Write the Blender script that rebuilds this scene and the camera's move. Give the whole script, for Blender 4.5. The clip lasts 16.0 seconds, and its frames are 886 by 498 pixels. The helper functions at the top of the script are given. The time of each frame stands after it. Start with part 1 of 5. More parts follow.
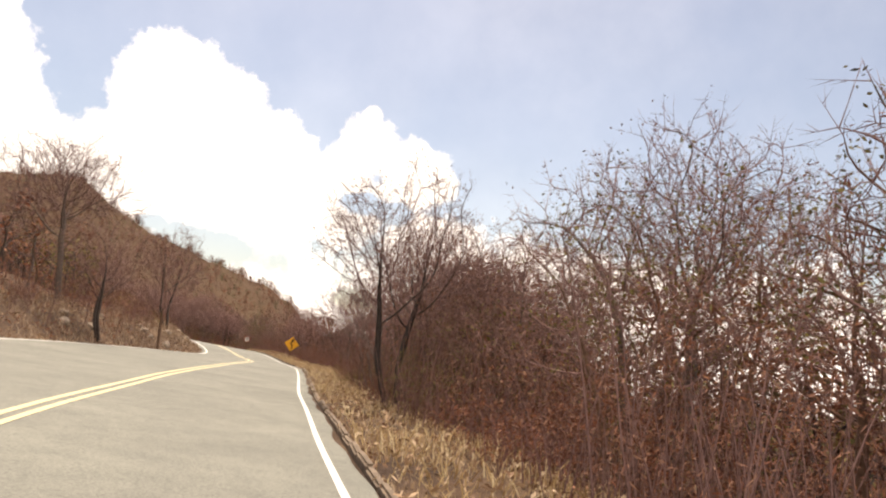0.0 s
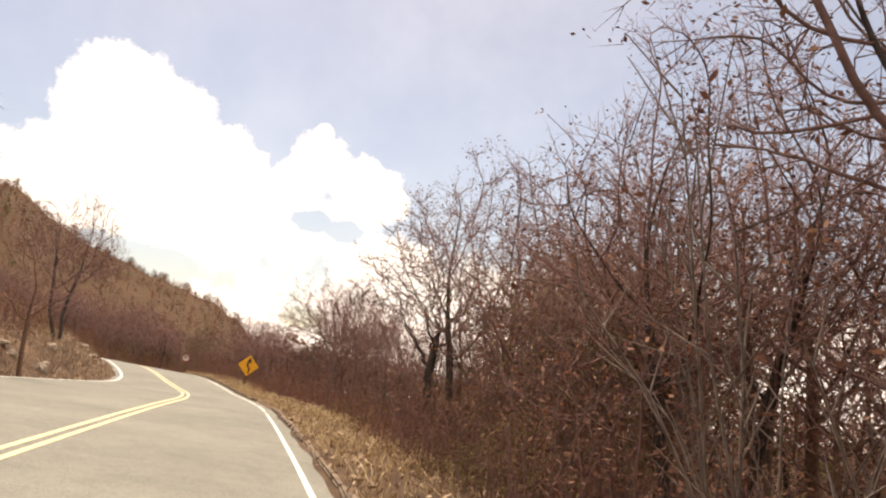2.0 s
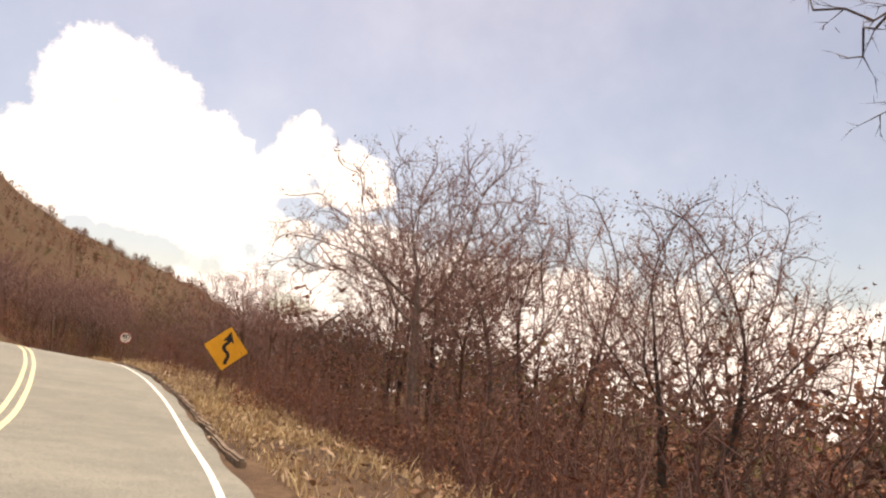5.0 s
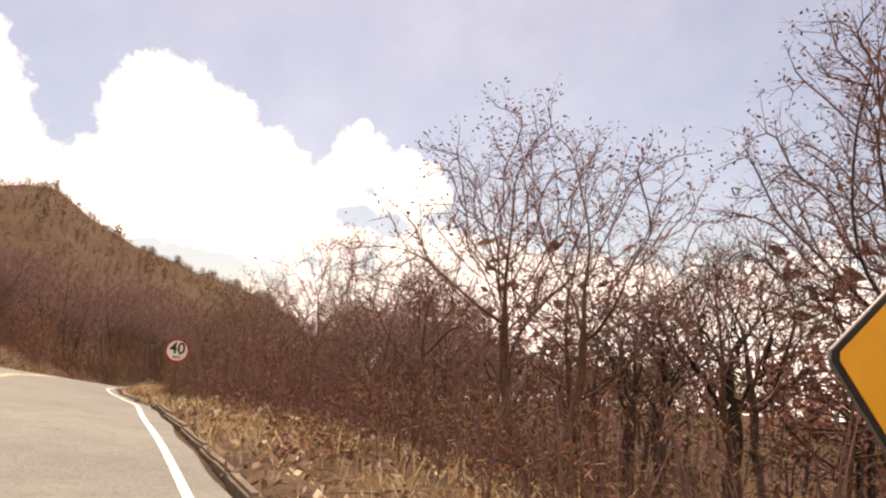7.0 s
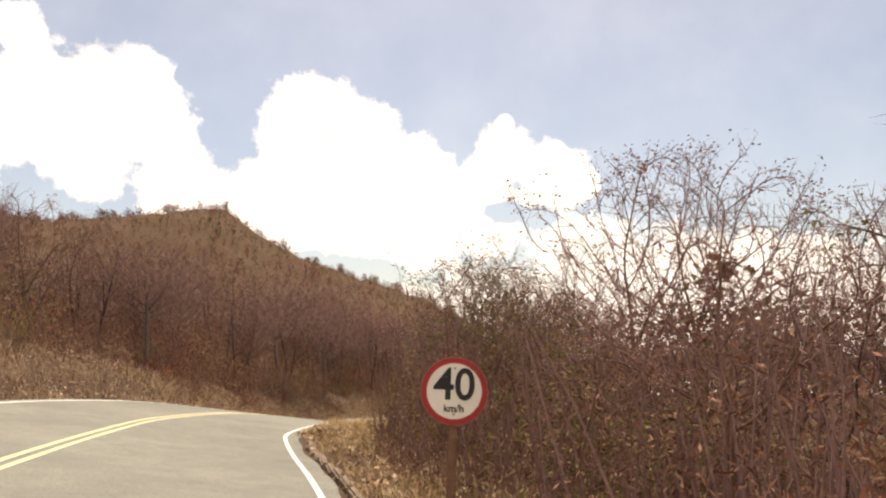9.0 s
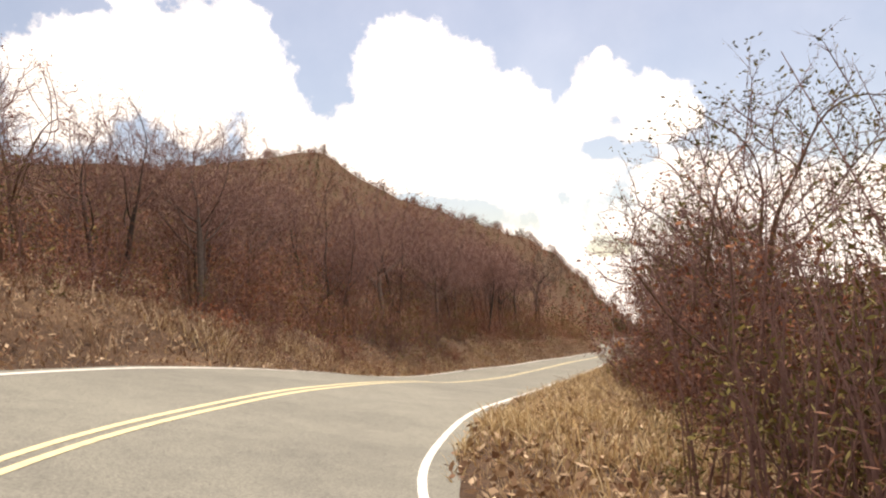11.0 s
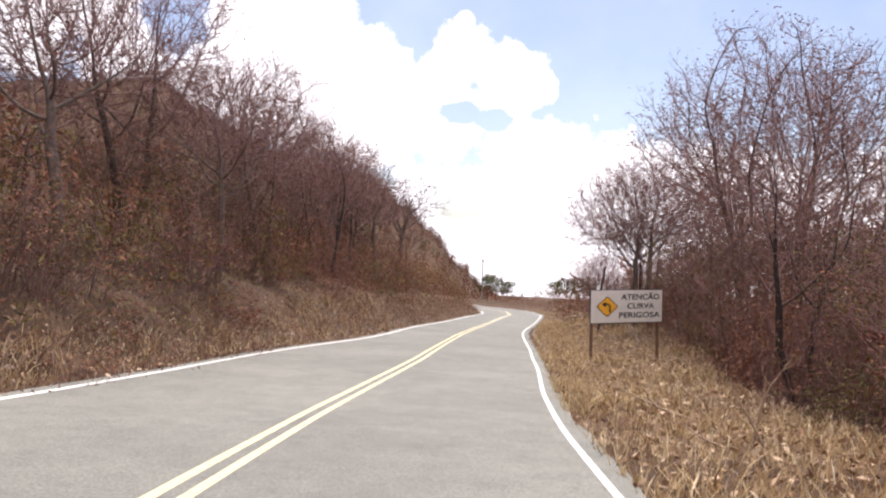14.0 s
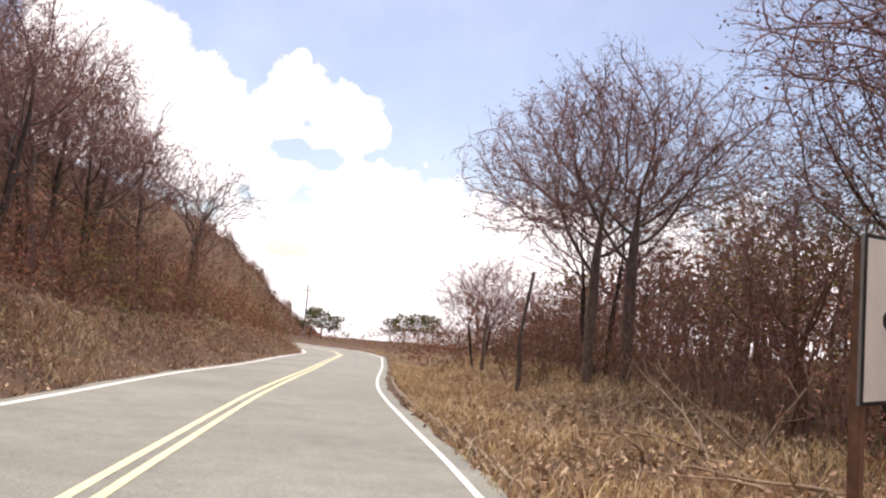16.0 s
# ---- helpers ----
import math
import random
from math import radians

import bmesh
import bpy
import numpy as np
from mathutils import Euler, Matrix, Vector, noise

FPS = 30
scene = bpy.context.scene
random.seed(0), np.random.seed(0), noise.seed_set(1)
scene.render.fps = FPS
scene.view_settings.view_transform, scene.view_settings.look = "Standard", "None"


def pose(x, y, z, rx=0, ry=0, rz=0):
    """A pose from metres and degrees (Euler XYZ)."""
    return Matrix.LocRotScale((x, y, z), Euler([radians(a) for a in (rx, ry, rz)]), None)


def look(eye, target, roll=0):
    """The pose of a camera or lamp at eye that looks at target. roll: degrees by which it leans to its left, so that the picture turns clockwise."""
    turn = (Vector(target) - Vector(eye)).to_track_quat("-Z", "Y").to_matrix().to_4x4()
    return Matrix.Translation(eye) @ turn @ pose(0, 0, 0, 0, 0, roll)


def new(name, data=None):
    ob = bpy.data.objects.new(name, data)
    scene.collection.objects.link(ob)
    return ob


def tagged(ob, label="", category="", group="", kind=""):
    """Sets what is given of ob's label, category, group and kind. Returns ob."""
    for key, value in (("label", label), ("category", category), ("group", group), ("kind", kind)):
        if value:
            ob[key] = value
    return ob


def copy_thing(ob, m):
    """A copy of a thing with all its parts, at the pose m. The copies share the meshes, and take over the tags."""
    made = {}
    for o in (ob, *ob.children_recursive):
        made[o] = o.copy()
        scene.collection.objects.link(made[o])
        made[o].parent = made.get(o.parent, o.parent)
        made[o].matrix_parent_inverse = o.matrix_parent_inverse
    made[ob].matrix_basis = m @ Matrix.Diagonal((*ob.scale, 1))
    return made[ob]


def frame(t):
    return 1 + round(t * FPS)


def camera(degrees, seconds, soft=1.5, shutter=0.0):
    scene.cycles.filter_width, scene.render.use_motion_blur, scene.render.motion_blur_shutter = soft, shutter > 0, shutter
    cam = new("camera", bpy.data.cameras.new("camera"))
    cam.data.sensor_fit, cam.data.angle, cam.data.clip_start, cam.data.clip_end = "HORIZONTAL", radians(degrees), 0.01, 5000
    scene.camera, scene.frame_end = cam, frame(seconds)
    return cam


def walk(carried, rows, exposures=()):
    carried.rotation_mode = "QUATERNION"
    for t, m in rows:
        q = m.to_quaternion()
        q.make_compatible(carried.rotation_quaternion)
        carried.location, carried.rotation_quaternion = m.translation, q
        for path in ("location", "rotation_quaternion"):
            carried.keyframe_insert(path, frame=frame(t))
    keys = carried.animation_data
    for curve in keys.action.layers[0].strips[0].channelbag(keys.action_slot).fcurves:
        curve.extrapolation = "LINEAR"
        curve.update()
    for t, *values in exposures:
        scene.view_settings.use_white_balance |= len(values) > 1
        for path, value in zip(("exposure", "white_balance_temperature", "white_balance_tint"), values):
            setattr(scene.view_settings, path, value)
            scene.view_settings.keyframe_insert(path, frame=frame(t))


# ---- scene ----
cam = camera(60.0, 16.0, soft=2.2)
PATH = [
    (0, (0.072, 0.109, 1.154), (0.067, 2.093, 1.402), 5.1),
    (0.5, (-1.017, 4.631, 1.126), (-0.831, 6.605, 1.388), 3.5),
    (1, (-2.082, 9.133, 1.099), (-1.774, 11.086, 1.401), 3.7),
    (1.5, (-3.065, 13.635, 1.044), (-2.88, 15.592, 1.411), 4.3),
    (2, (-3.92, 18.099, 0.966), (-3.801, 20.071, 1.275), 5.3),
    (2.5, (-4.624, 22.386, 0.848), (-4.55, 24.365, 1.128), 5.1),
    (3, (-5.212, 26.353, 0.767), (-5.156, 28.331, 1.061), 3.9),
    (3.5, (-5.874, 30.118, 0.669), (-5.958, 32.095, 0.963), 5.9),
    (3.7, (-6.133, 31.6, 0.634), (-6.203, 33.583, 0.882), 4.5),
    (5.8, (-9.64, 49.862, 0.317), (-9.376, 51.82, 0.626), 5.7),
    (6, (-10.238, 51.822, 0.273), (-9.992, 53.782, 0.583), 4.1),
    (6.5, (-11.954, 57.329, 0.16), (-11.823, 59.302, 0.457), 5.0),
    (7, (-13.379, 61.98, 0.18), (-13.376, 63.962, 0.452), 2.4),
    (7.5, (-14.698, 65.551, 0.28), (-14.794, 67.526, 0.588), 2.1),
    (8, (-16.002, 68.681, 0.396), (-16.216, 70.652, 0.662), 1.4),
    (8.5, (-17.186, 71.435, 0.38), (-17.485, 73.399, 0.607), 0.7),
    (9, (-18.261, 73.707, 0.38), (-18.649, 75.653, 0.633), -1.0),
    (9.5, (-19.342, 75.561, 0.307), (-19.843, 77.485, 0.525), -1.8),
    (10, (-20.644, 77.836, 0.232), (-21.247, 79.738, 0.372), -2.2),
    (10.2, (-21.132, 78.854, 0.193), (-21.752, 80.75, 0.341), -2.2),
    (12.3, (-26.45, 95.358, -0.366), (-27.057, 97.263, -0.371), -0.5),
    (12.5, (-27.092, 97.085, -0.534), (-27.645, 99.007, -0.549), 0.3),
    (13, (-28.419, 102.021, -1.05), (-28.779, 103.988, -1.104), 1.8),
    (13.5, (-29.12, 106.091, -1.545), (-29.468, 108.059, -1.477), -2.4),
    (14, (-29.909, 110.284, -2.049), (-30.173, 112.266, -2.056), 1.5),
    (14.5, (-30.453, 114.852, -2.498), (-30.61, 116.846, -2.479), 2.6),
    (15, (-30.876, 119.864, -3.01), (-30.797, 121.861, -2.927), 5.5),
    (15.5, (-31.17, 124.419, -3.46), (-30.967, 126.405, -3.337), 4.9),
    (16, (-31.40, 128.47, -3.71), (-31.22, 130.459, -3.588), 4.0),
]
walk(cam, [(t, look(eye, target, roll)) for t, eye, target, roll in PATH], exposures=[(0, 0.40, 7700, 16), (1.0, 0.44, 8300, 19), (2.5, 0.40, 8000, 17), (3.7, 0.32, 7900, 19), (6, 0.36, 8200, 21), (7.2, 0.38, 8200, 23), (8.5, 0.34, 8000, 15), (10, 0.32, 8000, 16), (12.4, 0.38, 6600, 19), (14.5, 0.45, 6350, 21), (16, 0.42, 6650, 20)])

# ---------------------------------------------------------------- light
SUN_AZ, SUN_EL = 8.0, 58.0          # degrees left of +y, and above the horizon
SKY_STRENGTH, SUN_STRENGTH = 0.10, 4.0
CLOUD_LIGHT = 1.25
# white cumulus: degrees left of +y, degrees above the horizon, radius
CLOUDS = [
    (20.9, 16.3, 3.7), (17.3, 14.8, 3.6), (22.9, 14.6, 2.5), (13.8, 12.9, 3.0), (6.5, 14.4, 2.4),
    (6.4, 16.4, 0.9), (3.2, 12.2, 3.0), (0.9, 11.7, 1.5), (18.7, 10.8, 4.6), (24.5, 11.1, 3.2),
    (12.8, 9.5, 4.2), (7.7, 9.8, 3.8), (30.5, 11.3, 3.2), (27.7, 9.4, 3.6), (22.1, 7.9, 3.4),
    (17.1, 7.9, 3.0), (36.3, 17.1, 4.0), (39.3, 17.1, 3.4), (33.1, 15.9, 3.2), (37.9, 14.3, 3.0),
    (33.7, 18.9, 2.3), (41.1, 21.1, 1.6), (41.8, 16.8, 2.5), (36.1, 12.5, 2.5), (-7.1, 4.4, 4.6),
    (-14.3, 4.1, 3.8), (-0.5, 5.4, 3.8), (2.7, 7.6, 2.5), (44.8, 14.2, 4.6), (-10.9, 5.8, 2.5),

]


# clear blue between and under them
SKY_GAPS = [(16.4, 5.6, 1.9), (19.2, 5.8, 1.8), (21.2, 6.8, 0.9), (6.6, 9.9, 1.2), (4.0, 9.4, 1.3), (6.4, 2.8, 1.4)]


def heading(az, el):
    az, el = radians(az), radians(el)
    return Vector((-math.sin(az) * math.cos(el), math.cos(az) * math.cos(el), math.sin(el)))


world = bpy.data.worlds.new("world")
scene.world = world
world.use_nodes = True


def make_sky():
    nt = world.node_tree
    nt.nodes.clear()
    N, L = nt.nodes.new, nt.links.new
    out, mix = N("ShaderNodeOutputWorld"), N("ShaderNodeMixShader")
    sky, bg, white = N("ShaderNodeTexSky"), N("ShaderNodeBackground"), N("ShaderNodeBackground")
    sky.sky_type, sky.sun_disc = "NISHITA", False
    sky.sun_elevation, sky.sun_rotation = radians(SUN_EL), radians(-SUN_AZ)
    sky.air_density, sky.dust_density, sky.ozone_density = 1.0, 1.0, 1.8
    bg.inputs[1].default_value = SKY_STRENGTH
    L(sky.outputs[0], bg.inputs[0])
    white.inputs[0].default_value = (1.0, 0.985, 0.97, 1)
    tc = N("ShaderNodeTexCoord")
    n1, n2 = N("ShaderNodeTexNoise"), N("ShaderNodeTexNoise")
    n1.inputs["Scale"].default_value, n1.inputs["Detail"].default_value, n1.inputs["Roughness"].default_value = 14.0, 5.0, 0.6
    n2.inputs["Scale"].default_value, n2.inputs["Detail"].default_value = 5.0, 4.0
    L(tc.outputs["Generated"], n1.inputs["Vector"])
    L(tc.outputs["Generated"], n2.inputs["Vector"])

    def math_node(op, a, b=None, c=None):
        m = N("ShaderNodeMath")
        m.operation = op
        for k, v in enumerate((a, b, c)):
            if v is None:
                continue
            if isinstance(v, (int, float)):
                m.inputs[k].default_value = v
            else:
                L(v, m.inputs[k])
        return m.outputs[0]

    best = None
    for az, el, r in CLOUDS:
        dot = N("ShaderNodeVectorMath")
        dot.operation = "DISTANCE"
        L(tc.outputs["Generated"], dot.inputs[0])
        dot.inputs[1].default_value = heading(az, el)
        near = math_node("SUBTRACT", 1.0, math_node("MULTIPLY", dot.outputs["Value"], 1.0 / (2 * math.sin(radians(r) / 2))))
        best = near if best is None else math_node("SMOOTH_MAX", best, near, 0.15)
    # loose clouds over the rest of the sky, away from the cumulus bank ahead
    ahead = N("ShaderNodeVectorMath")
    ahead.operation = "DISTANCE"
    L(tc.outputs["Generated"], ahead.inputs[0])
    ahead.inputs[1].default_value = heading(8, 16)
    loose = math_node("SUBTRACT", math_node("MULTIPLY", math_node("SUBTRACT", n2.outputs[0], 0.53), 5.0),
                      math_node("MULTIPLY", math_node("SUBTRACT", 1.2, ahead.outputs["Value"]), 3.0))
    best = math_node("MAXIMUM", best, loose)
    # a bank of white cloud low along the whole horizon
    split = N("ShaderNodeSeparateXYZ")
    L(tc.outputs["Generated"], split.inputs[0])
    best = math_node("MAXIMUM", best, math_node("MULTIPLY", math_node("SUBTRACT", 0.115, split.outputs["Z"]), 5.0))
    for az, el, r in SKY_GAPS:
        # each gap is a flat streak
        off, dot = N("ShaderNodeVectorMath"), N("ShaderNodeVectorMath")
        off.operation, dot.operation = "MULTIPLY_ADD", "LENGTH"
        L(tc.outputs["Generated"], off.inputs[0])
        c = heading(az, el)
        off.inputs[1].default_value, off.inputs[2].default_value = (1, 1, 2.0), (-c.x, -c.y, -2.0 * c.z)
        L(off.outputs[0], dot.inputs[0])
        far = math_node("SUBTRACT", math_node("MULTIPLY", dot.outputs["Value"], 0.6 / (2 * math.sin(radians(r) / 2))), 0.6)
        best = math_node("SMOOTH_MIN", best, far, 0.2)
    n3 = N("ShaderNodeTexNoise")
    n3.inputs["Scale"].default_value, n3.inputs["Detail"].default_value, n3.inputs["Roughness"].default_value = 42.0, 5.0, 0.65
    L(tc.outputs["Generated"], n3.inputs["Vector"])
    edge = math_node("ADD", best, math_node("MULTIPLY", math_node("SUBTRACT", n1.outputs[0], 0.5), 1.1))
    edge = math_node("ADD", edge, math_node("MULTIPLY", math_node("SUBTRACT", n3.outputs[0], 0.5), 0.8))
    mask = N("ShaderNodeMapRange")
    mask.interpolation_type = "SMOOTHSTEP"
    mask.inputs["From Min"].default_value, mask.inputs["From Max"].default_value = -0.12, 0.26
    L(edge, mask.inputs["Value"])
    # the cloud is a little greyer where it is thick and low
    L(math_node("MULTIPLY", math_node("ADD", math_node("MULTIPLY", n1.outputs[0], 1.0), 0.48), CLOUD_LIGHT), white.inputs[1])
    # a thin veil of high cloud over all of it
    veil = math_node("MULTIPLY", math_node("ADD", n2.outputs[0], 0.1), 0.15)
    L(math_node("MAXIMUM", mask.outputs[0], veil), mix.inputs[0])
    L(bg.outputs[0], mix.inputs[1])
    L(white.outputs[0], mix.inputs[2])
    L(mix.outputs[0], out.inputs[0])


make_sky()
sun = new("sun", bpy.data.lights.new("sun", "SUN"))
sun.data.energy, sun.data.angle, sun.data.color = SUN_STRENGTH, radians(0.6), (1.0, 0.93, 0.82)
sun.matrix_world = look(heading(SUN_AZ, SUN_EL) * 100, (0, 0, 0))

# ---------------------------------------------------------------- materials


class Mat:
    """A small builder of node materials."""

    def __init__(self, name, rough=0.9, metal=0.0):
        self.m = bpy.data.materials.new(name)
        self.m.use_nodes = True
        self.nt = self.m.node_tree
        self.b = self.nt.nodes["Principled BSDF"]
        self.b.inputs["Roughness"].default_value, self.b.inputs["Metallic"].default_value = rough, metal
        self.b.inputs["Specular IOR Level"].default_value = 0.25

    def node(self, kind, **values):
        n = self.nt.nodes.new(kind)
        for k, v in values.items():
            n.inputs[k.replace("_", " ")].default_value = v
        return n

    def link(self, a, b):
        self.nt.links.new(a, b)

    def noise(self, scale, detail=4.0, rough=0.6, space="Object"):
        tc = self.node("ShaderNodeTexCoord")
        n = self.node("ShaderNodeTexNoise", Scale=scale, Detail=detail, Roughness=rough)
        self.link(tc.outputs[space], n.inputs["Vector"])
        return n.outputs[0]

    def ramp(self, fac, *stops):
        r = self.nt.nodes.new("ShaderNodeValToRGB")
        while len(r.color_ramp.elements) < len(stops):
            r.color_ramp.elements.new(0.5)
        for e, (pos, col) in zip(r.color_ramp.elements, stops):
            e.position, e.color = pos, (*col, 1)
        self.link(fac, r.inputs[0])
        return r.outputs[0]

    def mix(self, fac, a, b, how="MIX"):
        n = self.nt.nodes.new("ShaderNodeMix")
        n.data_type, n.blend_type = "RGBA", how
        for sock, v in ((n.inputs[0], fac), (n.inputs[6], a), (n.inputs[7], b)):
            if isinstance(v, (int, float)):
                sock.default_value = v
            elif isinstance(v, tuple):
                sock.default_value = (*v, 1)
            else:
                self.link(v, sock)
        return n.outputs[2]

    def colour(self, c):
        if isinstance(c, tuple):
            self.b.inputs["Base Color"].default_value = (*c, 1)
        else:
            self.link(c, self.b.inputs["Base Color"])
        return self

    def bump(self, h, strength=0.4, dist=0.02):
        n = self.node("ShaderNodeBump", Strength=strength, Distance=dist)
        self.link(h, n.inputs["Height"])
        self.link(n.outputs[0], self.b.inputs["Normal"])
        return self

    def random_id(self):
        return self.node("ShaderNodeObjectInfo").outputs["Random"]

    def island(self):
        return self.node("ShaderNodeNewGeometry").outputs["Random Per Island"]


def asphalt():
    k = Mat("asphalt", 0.85)
    fine = k.noise(90, 3, 0.7)
    base = k.ramp(fine, (0.25, (0.162, 0.163, 0.143)), (0.75, (0.285, 0.288, 0.255)))
    big = k.ramp(k.noise(0.35, 5, 0.6), (0.3, (0.82, 0.82, 0.82)), (0.7, (1.1, 1.1, 1.08)))
    stones = k.ramp(k.noise(38, 4, 0.8), (0.36, (0.62, 0.62, 0.62)), (0.5, (1, 1, 1)), (0.68, (1.25, 1.24, 1.2)))
    worn = k.ramp(k.noise(2.2, 6, 0.7), (0.32, (0.86, 0.86, 0.87)), (0.6, (1.03, 1.03, 1.02)))
    k.colour(k.mix(1.0, k.mix(1.0, k.mix(1.0, base, big, "MULTIPLY"), stones, "MULTIPLY"), worn, "MULTIPLY"))
    return k.bump(fine, 0.35, 0.01).m


def paint(name, col, dirt):
    k = Mat(name, 0.7)
    k.colour(k.mix(k.ramp(k.noise(7, 6, 0.7), (0.45, (0, 0, 0)), (0.75, (1, 1, 1))), col, dirt))
    return k.bump(k.noise(90, 2), 0.2, 0.005).m


def earth():
    k = Mat("dry_earth", 0.95)
    a = k.ramp(k.noise(0.6, 6, 0.65), (0.3, (0.055, 0.033, 0.023)), (0.5, (0.10, 0.062, 0.041)), (0.7, (0.19, 0.127, 0.08)))
    c = k.ramp(k.noise(9, 5, 0.7), (0.3, (0.6, 0.55, 0.5)), (0.7, (1.2, 1.15, 1.05)))
    k.colour(k.mix(1.0, a, c, "MULTIPLY"))
    return k.bump(k.noise(12, 6), 0.8, 0.08).m


def foliage(name, a, b, c):
    k = Mat(name, 0.85)
    base = k.ramp(k.island(), (0.1, a), (0.5, b), (0.95, c))
    shade = k.ramp(k.random_id(), (0.0, (0.75, 0.75, 0.78)), (1.0, (1.2, 1.15, 1.05)))
    k.colour(k.mix(1.0, base, shade, "MULTIPLY"))
    return k.m


def bark(name, a, b):
    k = Mat(name, 0.9)
    n = k.noise(11, 6, 0.7)
    shade = k.ramp(k.random_id(), (0.0, (0.8, 0.8, 0.8)), (1.0, (1.2, 1.18, 1.15)))
    k.colour(k.mix(1.0, k.ramp(n, (0.3, a), (0.7, b)), shade, "MULTIPLY"))
    return k.bump(n, 0.5, 0.02).m


def plain(name, col, rough=0.6, metal=0.0, scale=6.0, spread=0.25):
    k = Mat(name, rough, metal)
    lo, hi = tuple(v * (1 - spread) for v in col), tuple(min(1, v * (1 + spread * 0.5)) for v in col)
    k.colour(k.ramp(k.noise(scale, 5, 0.65), (0.3, lo), (0.7, hi)))
    return k.bump(k.noise(scale * 8, 3), 0.1, 0.005).m


def forest_floor():
    k = Mat("forest_floor", 0.95)
    a = k.ramp(k.noise(0.12, 6, 0.7), (0.3, (0.06, 0.036, 0.02)), (0.5, (0.10, 0.056, 0.03)), (0.7, (0.075, 0.06, 0.027)))
    c = k.ramp(k.noise(3, 6, 0.75), (0.3, (0.5, 0.5, 0.5)), (0.7, (1.4, 1.3, 1.2)))
    k.colour(k.mix(1.0, a, c, "MULTIPLY"))
    return k.bump(k.noise(4, 6), 0.9, 0.3).m


M_ASPHALT, M_EARTH, M_FLOOR = asphalt(), earth(), forest_floor()
M_WHITE_LINE = paint("white_road_paint", (0.78, 0.77, 0.72), (0.42, 0.41, 0.38))
M_YELLOW_LINE = paint("yellow_road_paint", (0.75, 0.66, 0.38), (0.40, 0.37, 0.28))
M_KERB = plain("weathered_concrete", (0.20, 0.15, 0.11), 0.9, 0, 4, 0.6)
M_BARK_GREY = bark("grey_bark", (0.055, 0.042, 0.038), (0.17, 0.135, 0.12))
# bark of the crooked trees; on other trunks it puts backlit shade into colour
M_BARK_DARK = bark("dark_bark", (0.022, 0.017, 0.016), (0.07, 0.055, 0.05))
M_BARK_BROWN = bark("brown_bark", (0.06, 0.035, 0.024), (0.17, 0.10, 0.07))
M_TWIG = bark("dry_twig", (0.108, 0.06, 0.056), (0.24, 0.142, 0.13))
# darker twigs of the crooked trees; on the hillside they carry shade as colour
M_TWIG_DARK = bark("dark_twig", (0.05, 0.037, 0.034), (0.13, 0.095, 0.085))
M_LEAF_BROWN = foliage("dry_brown_leaf", (0.10, 0.043, 0.030), (0.21, 0.096, 0.062), (0.33, 0.18, 0.12))
M_LEAF_RUST = foliage("rust_leaf", (0.13, 0.044, 0.030), (0.26, 0.095, 0.055), (0.36, 0.165, 0.09))
M_LEAF_OLIVE = foliage("olive_leaf", (0.08, 0.072, 0.022), (0.15, 0.128, 0.04), (0.25, 0.205, 0.07))
M_LEAF_GREEN = foliage("green_leaf", (0.030, 0.045, 0.012), (0.060, 0.078, 0.021), (0.120, 0.120, 0.036))
M_GRASS = foliage("dry_grass", (0.38, 0.25, 0.115), (0.65, 0.48, 0.25), (0.82, 0.70, 0.46))
M_STRAW = bark("bleached_wood", (0.20, 0.14, 0.095), (0.42, 0.32, 0.23))
M_LITTER = foliage("leaf_litter", (0.21, 0.115, 0.07), (0.40, 0.27, 0.17), (0.60, 0.47, 0.33))
M_SIGN_YELLOW = plain("yellow_sign_face", (0.74, 0.36, 0.03), 0.5, 0, 3, 0.15)
M_SIGN_WHITE = plain("white_sign_face", (0.62, 0.58, 0.53), 0.5, 0, 3, 0.12)
M_SIGN_RED = plain("red_sign_ring", (0.30, 0.028, 0.03), 0.5, 0, 3, 0.2)
M_SIGN_BLACK = plain("black_sign_print", (0.02, 0.02, 0.022), 0.5, 0, 4, 0.2)
M_SIGN_BACK = plain("grey_sign_back", (0.25, 0.24, 0.23), 0.6, 0.5, 4, 0.2)
M_POST = plain("rusty_brown_post", (0.16, 0.085, 0.055), 0.85, 0, 9, 0.4)
M_POLE = plain("grey_concrete_pole", (0.36, 0.33, 0.30), 0.9, 0, 3, 0.25)
M_ROCK = plain("pale_rock", (0.36, 0.29, 0.23), 0.95, 0, 3, 0.5)

# ---------------------------------------------------------------- the lie of the land
GRID = np.arange(-80.0, 420.0, 0.5)


def profile(ys, vs, sigma):
    v = np.interp(GRID, ys, vs)
    k = np.exp(-0.5 * (np.arange(-40, 41) * 0.5 / sigma) ** 2)
    return np.convolve(np.pad(v, 40, mode="edge"), k / k.sum(), "valid")


